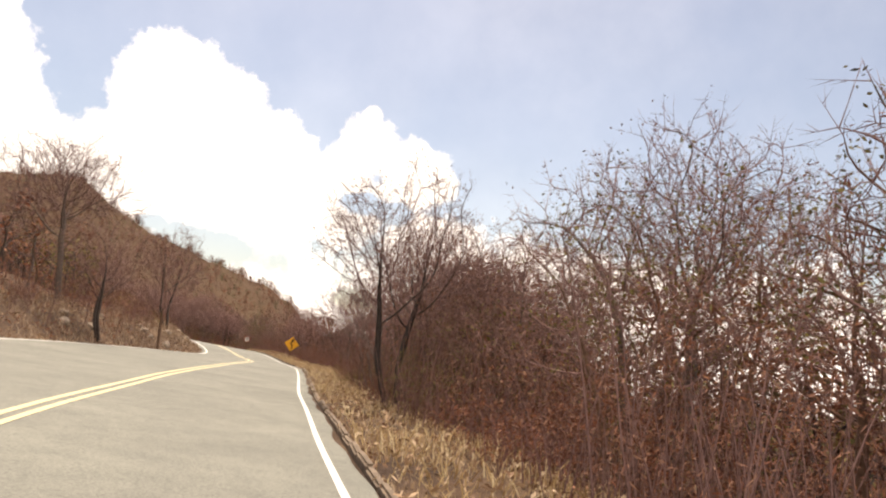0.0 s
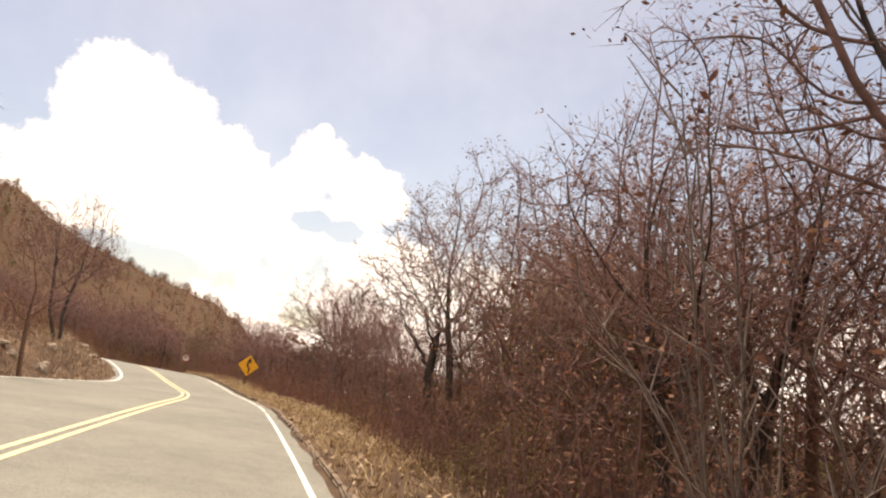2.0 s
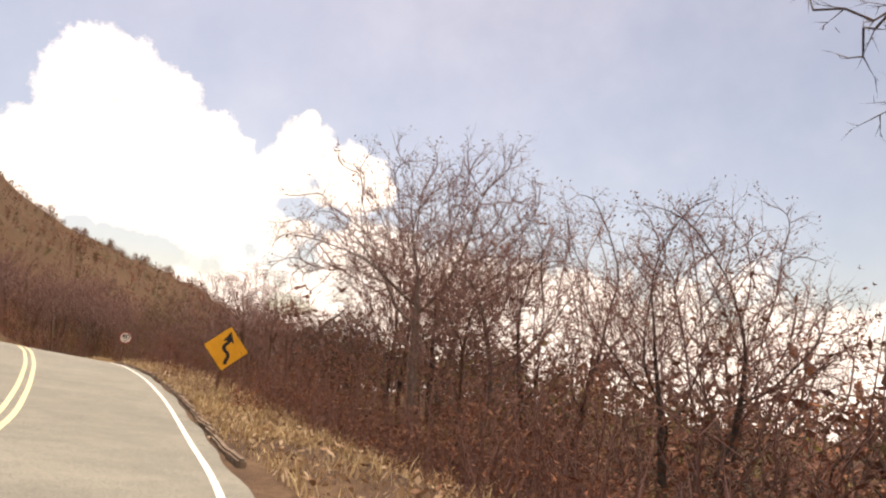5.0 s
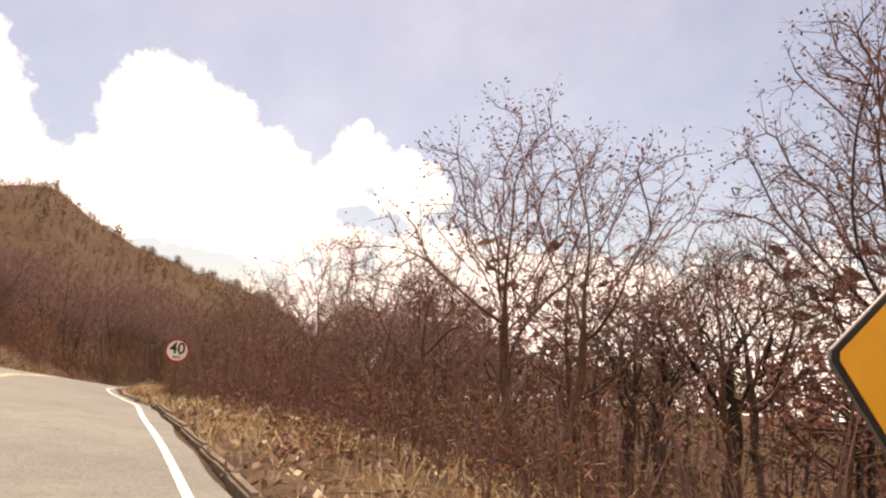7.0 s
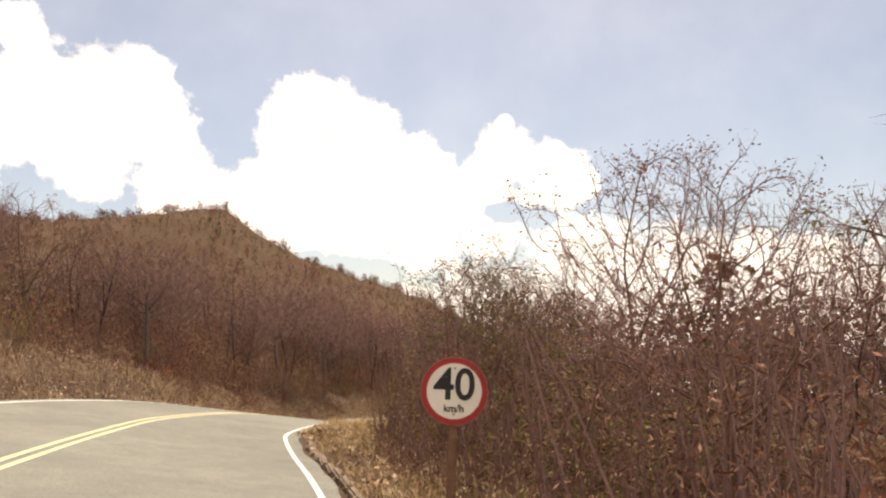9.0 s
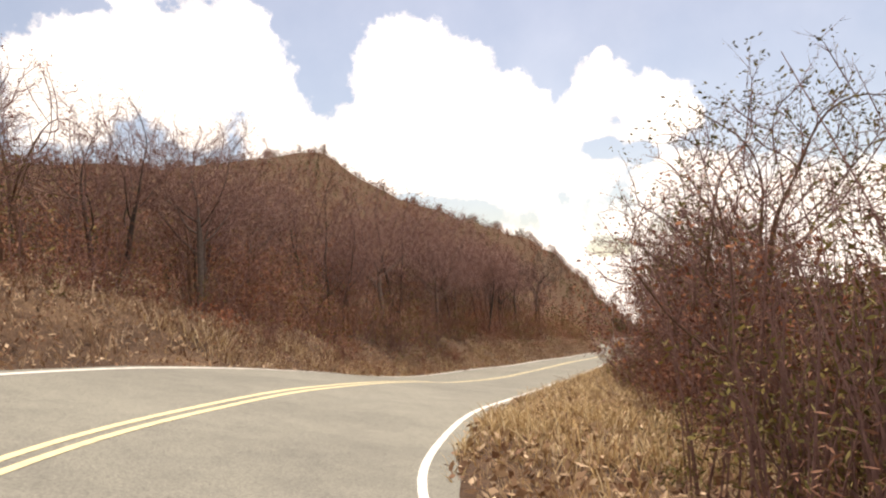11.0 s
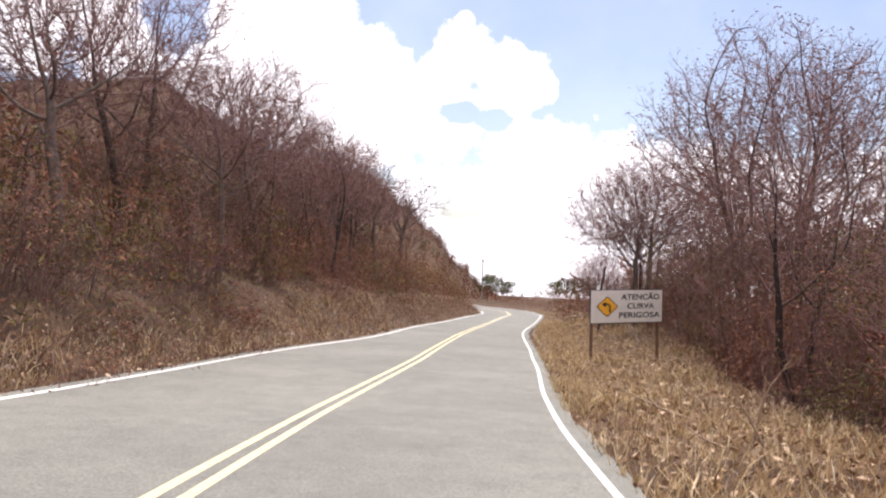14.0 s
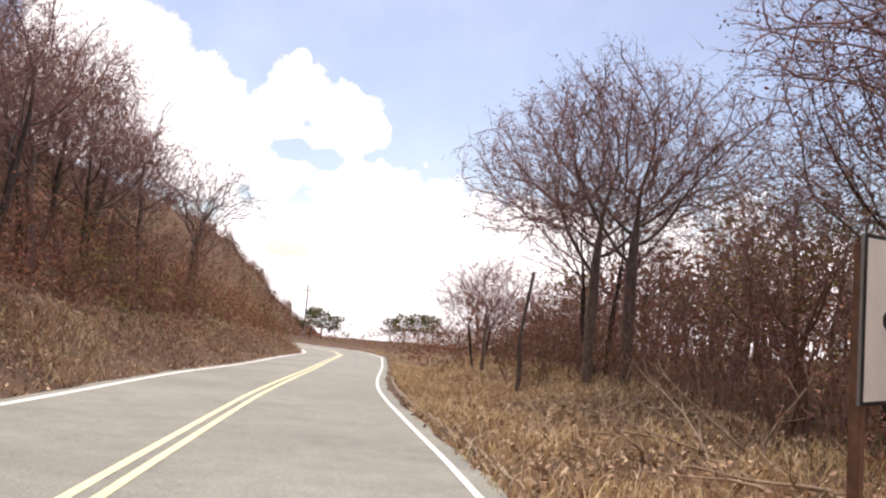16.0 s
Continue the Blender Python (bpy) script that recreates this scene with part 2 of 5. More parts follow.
# middle of the double yellow line
MID = profile(
    [-80.0, 0.0, 5.0, 10.0, 15.0, 20.0, 25.0, 30.0, 35.0, 40.0, 45.0, 50.0, 55.0, 60.0, 65.0, 70.0, 75.0, 80.0, 85.0, 90.0, 95.0, 100.0, 105.0, 110.0, 115.0, 120.0, 125.0, 130.0, 135.0, 140.0, 145.0, 160.0, 175.0, 188.0, 198.0, 207.0, 216.0, 228.0, 245.0, 265.0, 420.0],
    [16.51, -2.5, -3.7, -4.79, -5.76, -6.78, -7.61, -8.38, -9.16, -9.87, -10.57, -11.69, -13.33, -15.25, -17.27, -19.49, -21.932, -24.41, -26.692, -28.5, -29.32, -30.01, -30.868, -31.65, -32.34, -32.853, -33.09, -33.13, -33.388, -33.565, -33.668, -33.605, -33.46, -33.25, -34.24, -36.86, -42.28, -53.27, -74.13, -101.9, -298.35], 1.2)
# height of the road under the driving line, and its cross slope (the hill side is the higher)
ROAD_Z = profile(
    [-80.0, 0.0, 10.0, 20.0, 30.0, 40.0, 50.0, 55.0, 60.0, 65.0, 70.0, 75.0, 80.0, 85.0, 90.0, 95.0, 100.0, 105.0, 110.0, 115.0, 120.0, 125.0, 130.0, 135.0, 140.0, 150.0, 160.0, 180.0, 210.0, 270.0, 419.5],
    [0.1, -0.13, -0.22, -0.4, -0.6, -0.79, -1.05, -1.15, -1.092, -0.939, -0.85, -0.92, -1.17, -1.37, -1.51, -1.77, -2.233, -2.79, -3.4, -3.9, -4.37, -4.79, -5.11, -5.48, -5.83, -6.45, -7.1, -8.3, -9.98, -11.99, -15.97], 1.2)
BANK = profile(
    [-80.0, 0.0, 6.0, 12.0, 18.0, 24.0, 30.0, 36.0, 42.0, 48.0, 54.0, 60.0, 66.0, 72.0, 78.0, 84.0, 90.0, 96.0, 102.0, 108.0, 114.0, 120.0, 126.0, 132.0, 138.0, 144.0, 150.0, 156.0, 162.0, 168.0, 174.0, 180.0, 186.0, 192.0, 198.0, 230.0],
    [0.06, 0.066, 0.074, 0.082, 0.082, 0.081, 0.077, 0.067, 0.058, 0.053, 0.049, 0.049, 0.067, 0.105, 0.13, 0.138, 0.142, 0.133, 0.116, 0.096, 0.064, 0.038, 0.036, 0.038, 0.037, 0.039, 0.036, 0.027, 0.021, 0.02, 0.018, 0.009, 0.001, 0.0, 0.004, 0.01], 1.8)
# width of each lane
LEFT_LANE = profile(
    [-80.0, 0.0, 6.0, 12.0, 18.0, 24.0, 30.0, 36.0, 42.0, 48.0, 54.0, 60.0, 66.0, 72.0, 78.0, 84.0, 90.0, 96.0, 102.0, 108.0, 114.0, 120.0, 126.0, 132.0, 138.0, 144.0, 150.0, 156.0, 162.0, 168.0, 174.0, 180.0, 186.0, 192.0, 198.0, 230.0],
    [5.2, 5.2, 5.22, 5.25, 5.28, 5.71, 5.684, 5.4, 5.093, 4.269, 2.873, 2.15, 2.14, 2.2, 3.33, 3.505, 3.29, 2.945, 2.74, 2.985, 3.405, 3.617, 3.72, 3.43, 2.777, 2.66, 2.75, 2.72, 2.7, 2.7, 2.7, 2.7, 2.7, 2.7, 2.85, 3.35], 1.8)
RIGHT_LANE = profile(
    [-80.0, 0.0, 6.0, 12.0, 18.0, 24.0, 30.0, 36.0, 42.0, 48.0, 54.0, 60.0, 66.0, 72.0, 78.0, 84.0, 90.0, 96.0, 102.0, 108.0, 114.0, 120.0, 126.0, 132.0, 138.0, 144.0, 150.0, 156.0, 162.0, 168.0, 174.0, 180.0, 186.0, 192.0, 198.0, 230.0],
    [3.47, 3.48, 3.47, 3.46, 3.45, 3.37, 3.26, 3.1, 2.79, 2.48, 2.55, 2.94, 3.07, 3.14, 3.683, 3.682, 3, 2.81, 3.16, 3.142, 3.213, 3.253, 3.19, 3.096, 3.17, 2.97, 2.67, 2.679, 2.856, 3.02, 3.09, 3.12, 3.11, 3.11, 3.1, 3.1], 1.8)
HILL = profile([0, 35, 50, 60, 95, 108, 125, 168, 190, 200, 240, 300], [0.26, 0.31, 0.29, 0.21, 0.18, 0.27, 0.33, 0.32, 0.22, 0.14, 0.05, 0.03], 5)
DROP = profile([-20, 60, 90, 100, 112, 135, 148, 178, 196, 210], [0.30, 0.28, 0.2, 0.08, 0.02, 0.0, -0.24, -0.24, -0.05, 0.02], 5)
MID_SLOPE = np.gradient(MID, 0.5)


def at(values, y):
    return np.interp(y, GRID, values)


def along(x, y):
    """Metres right of the middle line, and the y of the nearest point on it."""
    ys = np.array(y, float)
    for _ in range(3):
        s = at(MID_SLOPE, ys)
        dx, dy = x - at(MID, ys), y - ys
        step = (dx * s + dy) / (1 + s * s)
        ys = np.clip(ys + np.clip(step, -6, 6), y - 14, y + 14)
    s = at(MID_SLOPE, ys)
    return (x - at(MID, ys) - (y - ys) * s) / np.sqrt(1 + s * s), ys


def road_z(d, y):
    """The road's plane at d metres right of the middle line."""
    return at(ROAD_Z, y) + at(BANK, y) * (2.55 - d)


def rough_noise(x, y):
    return (0.5 * np.sin(0.31 * x + 1.7 * np.sin(0.23 * y)) + 0.35 * np.sin(0.53 * y + 1.3 * np.sin(0.41 * x + 1)) + 0.25 * np.sin(1.1 * x + 0.9 * y) + 0.15 * np.sin(2.3 * y - 1.9 * x))


def ground_z(x, y):
    x, y = np.asarray(x, float), np.asarray(y, float)
    d, ys = along(x, y)
    wl, wr = at(LEFT_LANE, ys), at(RIGHT_LANE, ys)
    on = road_z(np.clip(d, -wl - 0.4, wr + 0.6), ys)
    eL = np.maximum(0, -d - wl - 0.45)
    eR = np.maximum(0, d - wr - 0.65)
    bank = 1.15 * (1 - np.exp(-(eL / 1.3) ** 2)) + at(HILL, ys) * np.maximum(0, eL - 1.2)
    # the hill levels off, sooner behind the long straight
    brow = np.interp(ys, [88, 106, 172, 195], [10, 3.4, 3.4, 10])
    bank = np.where(bank > brow, brow + brow * np.tanh((bank - brow) / brow), bank)
    fall = -at(DROP, ys) * np.maximum(0, eR - 1.6)
    fall = np.where(fall < -3, -3 - 9 * np.tanh((-fall - 3) / 9), fall)
    fall = np.where(fall > 0, 1.6 * np.tanh(fall / 1.6), fall)
    wob = rough_noise(x, y) * (0.22 * np.clip(eL / 3, 0, 1) + 0.10 * np.clip(eR / 2, 0, 1))
    # beyond the far bend and over the valley the land keeps falling
    sink = 0.06 * np.maximum(0, y - 245) + 0.035 * np.clip(d - 40, 0, 2500) * (y < 240)
    low = on + bank + fall + wob - sink
    # the long mountain spur far off on the hill side
    rx, ry = x + 15, y - 60
    r, az = np.hypot(rx, ry), np.degrees(np.arctan2(-rx, ry))
    crest = 700 * np.tan(np.radians(np.interp(az, [0, 3, 5, 6.5, 8, 9.5, 12, 15, 18, 21.4, 25, 27.5, 30, 38, 46, 60, 90], [-7, -5.5, -3.4, -2.2, -0.6, 0.9, 3.1, 4.2, 5.0, 6.0, 8.0, 9.8, 9.4, 8.4, 8.6, 8.0, 7.0])))
    crest = crest + 2.2 * np.sin(az * 3.1) + 1.3 * np.sin(az * 7.7 + 1)
    spur = np.exp(-((np.minimum(r, 700) - 700) / 240) ** 2 - ((np.maximum(r, 700) - 700) / 300) ** 2) * np.clip((az - 1) / 3, 0, 1) * np.clip((150 - az) / 40, 0, 1)
    spur = spur * np.clip((r - 150) / 60, 0, 1)
    return low + spur * (np.maximum(crest, low) - low) + spur * 2.5 * rough_noise(x / 9, y / 9) - 0.05 * ((eL + eR) <= 0)


def gz(x, y):
    return float(ground_z(x, y))


# ---------------------------------------------------------------- mesh helpers
def mesh_from(name, verts, faces, materials, slots=None, smooth=False):
    me = bpy.data.meshes.new(name)
    me.from_pydata([tuple(v) for v in verts] if not isinstance(verts, np.ndarray) else verts.tolist(), [], faces if isinstance(faces, list) else faces.tolist())
    for m in materials:
        me.materials.append(m)
    if slots is not None:
        me.polygons.foreach_set("material_index", slots)
    if smooth:
        me.polygons.foreach_set("use_smooth", [True] * len(me.polygons))
    me.update()
    return me


def part(name, bm, material, parent, label=""):
    me = bpy.data.meshes.new(name)
    bm.to_mesh(me)
    bm.free()
    me.materials.append(material)
    ob = new(name, me)
    ob.parent = parent
    return tagged(ob, label)


def part_mesh(name, me, parent, label=""):
    ob = new(name, me)
    ob.parent = parent
    return tagged(ob, label)


def box_bm(sx, sy, sz, at_=(0, 0, 0), bevel=0.0, rot=None):
    bm = bmesh.new()
    bmesh.ops.create_cube(bm, size=1)
    bmesh.ops.scale(bm, vec=(sx, sy, sz), verts=bm.verts)
    if bevel:
        bmesh.ops.bevel(bm, geom=bm.edges[:], offset=bevel, segments=2, affect="EDGES")
    if rot is not None:
        bmesh.ops.transform(bm, matrix=rot, verts=bm.verts)
    bmesh.ops.translate(bm, vec=at_, verts=bm.verts)
    return bm


def cyl_bm(r0, r1, z0, z1, n=12, at_=(0, 0)):
    bm = bmesh.new()
    bmesh.ops.create_cone(bm, cap_ends=True, segments=n, radius1=r0, radius2=r1, depth=z1 - z0)
    bmesh.ops.translate(bm, vec=(at_[0], at_[1], (z0 + z1) / 2), verts=bm.verts)
    return bm


def plate_bm(outline, y0, y1):
    """An upright plate: outline of (x, z), from y0 (front) to y1 (back)."""
    bm = bmesh.new()
    front = [bm.verts.new((x, y0, z)) for x, z in outline]
    back = [bm.verts.new((x, y1, z)) for x, z in outline]
    bm.faces.new(front)
    bm.faces.new(back[::-1])
    n = len(outline)
    for i in range(n):
        bm.faces.new((front[i], back[i], back[(i + 1) % n], front[(i + 1) % n]))
    bmesh.ops.recalc_face_normals(bm, faces=bm.faces[:])
    return bm


# ---------------------------------------------------------------- ground, road, lines
def make_ground():
    ys = np.concatenate([np.arange(-2600, -80, 280), np.arange(-80, -10, 4), np.arange(-10, 170, 0.7), np.arange(170, 250, 1.5), np.arange(250, 300, 4), np.arange(300, 1000, 12), np.arange(1000, 3800, 280)])
    ds = np.concatenate([-np.geomspace(3000, 46, 46), -np.arange(45, 12, -1.2), -np.arange(12, 4, -0.35), np.arange(-4, 4, 1.0), np.arange(4, 12, 0.35), np.arange(12, 40, 1.6), np.geomspace(40, 3000, 26)])
    Y, D = np.meshgrid(ys, ds, indexing="ij")
    yc = np.clip(Y, -79, 419)
    X = at(MID, np.minimum(yc, 236)) + D
    Z = ground_z(X, Y)
    n, m = len(ys), len(ds)
    idx = np.arange(n * m).reshape(n, m)
    quads = np.stack([idx[:-1, :-1], idx[:-1, 1:], idx[1:, 1:], idx[1:, :-1]], -1).reshape(-1, 4)
    centre = D[:-1, :-1].reshape(-1)
    woods = ((centre < -9.5) | (centre > 9)).astype(int).tolist()
    me = mesh_from("ground", np.stack([X, Y, Z], -1).reshape(-1, 3), quads, [M_EARTH, M_FLOOR], woods, smooth=True)
    tagged(new("ground", me), "dry brown earth verge, cut bank and hillside", "ground", kind="structure")


def strip(name, material, d0, d1, y0, y1, lift, step=0.5, gaps=()):
    """A thin slab along the road between d0 and d1 (numbers or functions of y)."""
    bm_v, bm_f = [], []
    ys = np.arange(y0, y1 + 1e-6, step)
    slope = at(MID_SLOPE, ys)
    c = 1 / np.sqrt(1 + slope**2)
    for k, y in enumerate(ys):
        for d in (d0, d1):
            dd = d(y) if callable(d) else d
            x, yy = at(MID, y) + dd * c[k], y - dd * slope[k] * c[k]
            z = road_z(dd, y) + lift
            bm_v.append((x, yy, z))
    for k in range(len(ys) - 1):
        if any(a <= ys[k] < b for a, b in gaps):
            continue
        bm_f.append((2 * k, 2 * k + 1, 2 * k + 3, 2 * k + 2))
    return mesh_from(name, bm_v, bm_f, [material], smooth=True)


def wobble(base, amp, seed):
    return lambda y: base(y) + amp * math.sin(y * 1.7 + seed) * math.sin(y * 0.63 + 2 * seed) if callable(base) else base + amp * math.sin(y * 1.7 + seed) * math.sin(y * 0.63 + 2 * seed)


make_ground()
road = tagged(new("road", strip("road", M_ASPHALT, wobble(lambda y: -at(LEFT_LANE, y) - 0.28, 0.06, 1), wobble(lambda y: at(RIGHT_LANE, y) + 0.3, 0.06, 2), -70, 246, 0.0)), "sun-bleached grey asphalt two-lane road", "road", kind="structure")
for nm, d0, d1, mat, y0, y1, gaps, lab in (
    ("road_line", -0.155, -0.06, M_YELLOW_LINE, -60, 245, (), "worn yellow double centre line"),
    ("road_line", 0.06, 0.155, M_YELLOW_LINE, -60, 245, (), "worn yellow double centre line"),
    ("road_line", lambda y: at(RIGHT_LANE, y) - 0.04, lambda y: at(RIGHT_LANE, y) + 0.045, M_WHITE_LINE, -60, 245, ((42.0, 42.8), (46.2, 47.0)), "worn white edge line on the asphalt"),
    ("road_line", lambda y: -at(LEFT_LANE, y) - 0.05, lambda y: -at(LEFT_LANE, y) + 0.08, M_WHITE_LINE, -60, 245, (), "worn white edge line on the asphalt"),
):
    ob = new(nm, strip(nm, mat, d0, d1, y0, y1, 0.005, gaps=gaps))
    tagged(ob, lab, "road marking", kind="structure")

# ---------------------------------------------------------------- kerb along the valley side
def make_kerb(y0, y1, out, name="kerb"):
    """A run of low, weathered concrete kerb stones, each a piece of its own."""
    root = tagged(new(name, None), "low weathered concrete kerb along the dry verge", "kerb")
    root.location = (float(at(MID, y0)), y0, float(road_z(4, y0)))
    rnd = random.Random(int(y0 * 7))
    bm = box_bm(0.12, 0.985, 0.24, (0, 0, 0), 0.03)
    me = bpy.data.meshes.new("kerb_stone")
    bm.to_mesh(me)
    bm.free()
    me.materials.append(M_KERB)
    y = y0
    while y < y1:
        s = float(at(MID_SLOPE, y))
        c = 1 / math.sqrt(1 + s * s)
        d = float(at(RIGHT_LANE, y)) + out
        p = Vector((float(at(MID, y)) + d * c, y - d * s * c, float(road_z(d, y)) - 0.055 + rnd.uniform(-0.035, 0.02)))
        ob = new("kerb_stone", me)
        ob.parent = root
        ob.matrix_basis = Matrix.Translation(p - Vector(root.location)) @ Euler((rnd.uniform(-0.02, 0.02), rnd.uniform(-0.06, 0.06), -math.atan(s) + rnd.uniform(-0.02, 0.02))).to_matrix().to_4x4()
        y += c
    return root


make_kerb(-6, 46, 0.46)
make_kerb(52, 88, 0.46)
make_kerb(137, 158, 0.55)

# ---------------------------------------------------------------- signs and pole


def sign_root(name, x, y, label, face=0.0, lean=0.0):
    root = tagged(new(name, None), label, "road sign")
    root.matrix_world = pose(x, y, gz(x, y), 0, lean, face)
    return root


def diamond_outline(side, cx=0.0, cz=0.0, corner=0.05):
    h = side / math.sqrt(2)
    c = corner
    pts = [(0, h, 1), (-h, 0, 2), (0, -h, 3), (h, 0, 4)]
    out = []
    for x, z, _ in pts:
        ux, uz = -x / h, -z / h
        px, pz = -uz, ux
        for a in (1, -1):
            out.append((cx + x + ux * c + a * px * c, cz + z + uz * c + a * pz * c))
    return out


def stroke_bm(points, width, y0, y1):
    """A flat band along points of (x, z)."""
    left, right = [], []
    for i, (x, z) in enumerate(points):
        a, b = points[max(0, i - 1)], points[min(len(points) - 1, i + 1)]
        tx, tz = b[0] - a[0], b[1] - a[1]
        n = math.hypot(tx, tz)
        left.append((x - tz / n * width / 2, z + tx / n * width / 2))
        right.append((x + tz / n * width / 2, z - tx / n * width / 2))
    bm = bmesh.new()
    for y in (y0,):
        L = [bm.verts.new((x, y, z)) for x, z in left]
        R = [bm.verts.new((x, y, z)) for x, z in right]
        for i in range(len(points) - 1):
            bm.faces.new((L[i], L[i + 1], R[i + 1], R[i]))
    bmesh.ops.recalc_face_normals(bm, faces=bm.faces[:])
    bmesh.ops.solidify(bm, geom=bm.faces[:], thickness=abs(y1 - y0))
    return bm


def lettering(name, text, size, x, z, y, material, parent, weight=0.0, width=1.0):
    cu = bpy.data.curves.new(name, "FONT")
    cu.body, cu.size, cu.align_x, cu.align_y, cu.extrude, cu.offset = text, size, "CENTER", "CENTER", 0.0015, weight
    tmp = bpy.data.objects.new(name, cu)
    scene.collection.objects.link(tmp)
    me = bpy.data.meshes.new_from_object(tmp.evaluated_get(bpy.context.evaluated_depsgraph_get()))
    bpy.data.objects.remove(tmp)
    bpy.data.curves.remove(cu)
    me.materials.clear()
    me.materials.append(material)
    ob = new(name, me)
    ob.parent = parent
    ob.matrix_basis = Matrix.Translation((x, y, z)) @ Matrix.Rotation(radians(90), 4, "X") @ Matrix.Diagonal((width, 1, 1, 1))
    return ob


def winding_sign():
    x, y, cz = -11.96, 64.04, 0.16
    g = gz(x, y)
    root = sign_root("road_sign", x, y, "yellow diamond winding-road warning sign on a rusty post in dry grass", face=20, lean=6.0)
    h = cz - g
    post = part("post", box_bm(0.07, 0.07, h + 0.35 + 0.4, (0, 0.045, (h + 0.35) / 2 - 0.2), 0.008), M_POST, root, "rusty square post")
    plate = part("plate", plate_bm(diamond_outline(0.90, 0, h, 0.013), -0.004, 0.004), M_SIGN_BACK, root)
    part("border", plate_bm(diamond_outline(0.895, 0, h, 0.013), -0.007, -0.0045), M_SIGN_BLACK, plate)
    part("face", plate_bm(diamond_outline(0.860, 0, h, 0.011), -0.010, -0.0075), M_SIGN_YELLOW, plate, "orange-yellow reflective face")
    pts = [(0.055, -0.43), (0.045, -0.36), (0.08, -0.25), (0.09, -0.18), (0.05, -0.11), (-0.05, -0.04), (-0.08, 0.03), (-0.04, 0.11), (0.02, 0.17), (0.025, 0.22)]
    fine = []
    for i in range(len(pts) - 1):
        for k in range(4):
            u = k / 4
            fine.append((pts[i][0] * (1 - u) + pts[i + 1][0] * u, pts[i][1] * (1 - u) + pts[i + 1][1] * u))
    fine = [(fx, fz + h) for fx, fz in fine + [pts[-1]]]
    part("arrow_shaft", stroke_bm(fine, 0.096, -0.0135, -0.0115), M_SIGN_BLACK, plate)
    part("arrow_head", plate_bm([(a, h + b) for a, b in ((-0.13, 0.19), (-0.02, 0.215), (0.08, 0.20), (0.18, 0.16), (0.03, 0.48))], -0.0135, -0.0115), M_SIGN_BLACK, plate)
    for k in (-0.16, 0.16):
        part("bolt", box_bm(0.018, 0.012, 0.018, (0.0, -0.016, h + k), 0.003), M_SIGN_BACK, plate)


def ring(n, r, cx, cz):
    return [(cx + r * math.cos(2 * math.pi * k / n), cz + r * math.sin(2 * math.pi * k / n)) for k in range(n)]


def speed_sign():
    x, y, cz = -19.54, 80.15, 0.01
    g = gz(x, y)
    h = cz - g
    root = sign_root("road_sign", x, y, "round white speed sign with red ring and black 40", face=12, lean=3)
    part("post", box_bm(0.075, 0.075, h + 0.3 + 0.4, (0, 0.046, (h + 0.3) / 2 - 0.2), 0.008), M_POST, root, "rusty square post")
    plate = part("plate", plate_bm(ring(48, 0.285, 0, h), -0.004, 0.004), M_SIGN_BACK, root)
    part("ring", plate_bm(ring(48, 0.282, 0, h), -0.0075, -0.0045), M_SIGN_RED, plate, "faded red ring")
    part("face", plate_bm(ring(48, 0.232, 0, h), -0.011, -0.008), M_SIGN_WHITE, plate, "chalky white face")
    lettering("number", "40", 0.37, 0, h + 0.045, -0.013, M_SIGN_BLACK, plate, 0.006, 0.95)
    lettering("unit", "km/h", 0.085, 0.0, h - 0.145, -0.013, M_SIGN_BLACK, plate, 0.002)
    for k in (-0.19, 0.19):
        part("bolt", box_bm(0.018, 0.012, 0.018, (0.0, -0.014, h + k), 0.003), M_SIGN_BACK, plate)


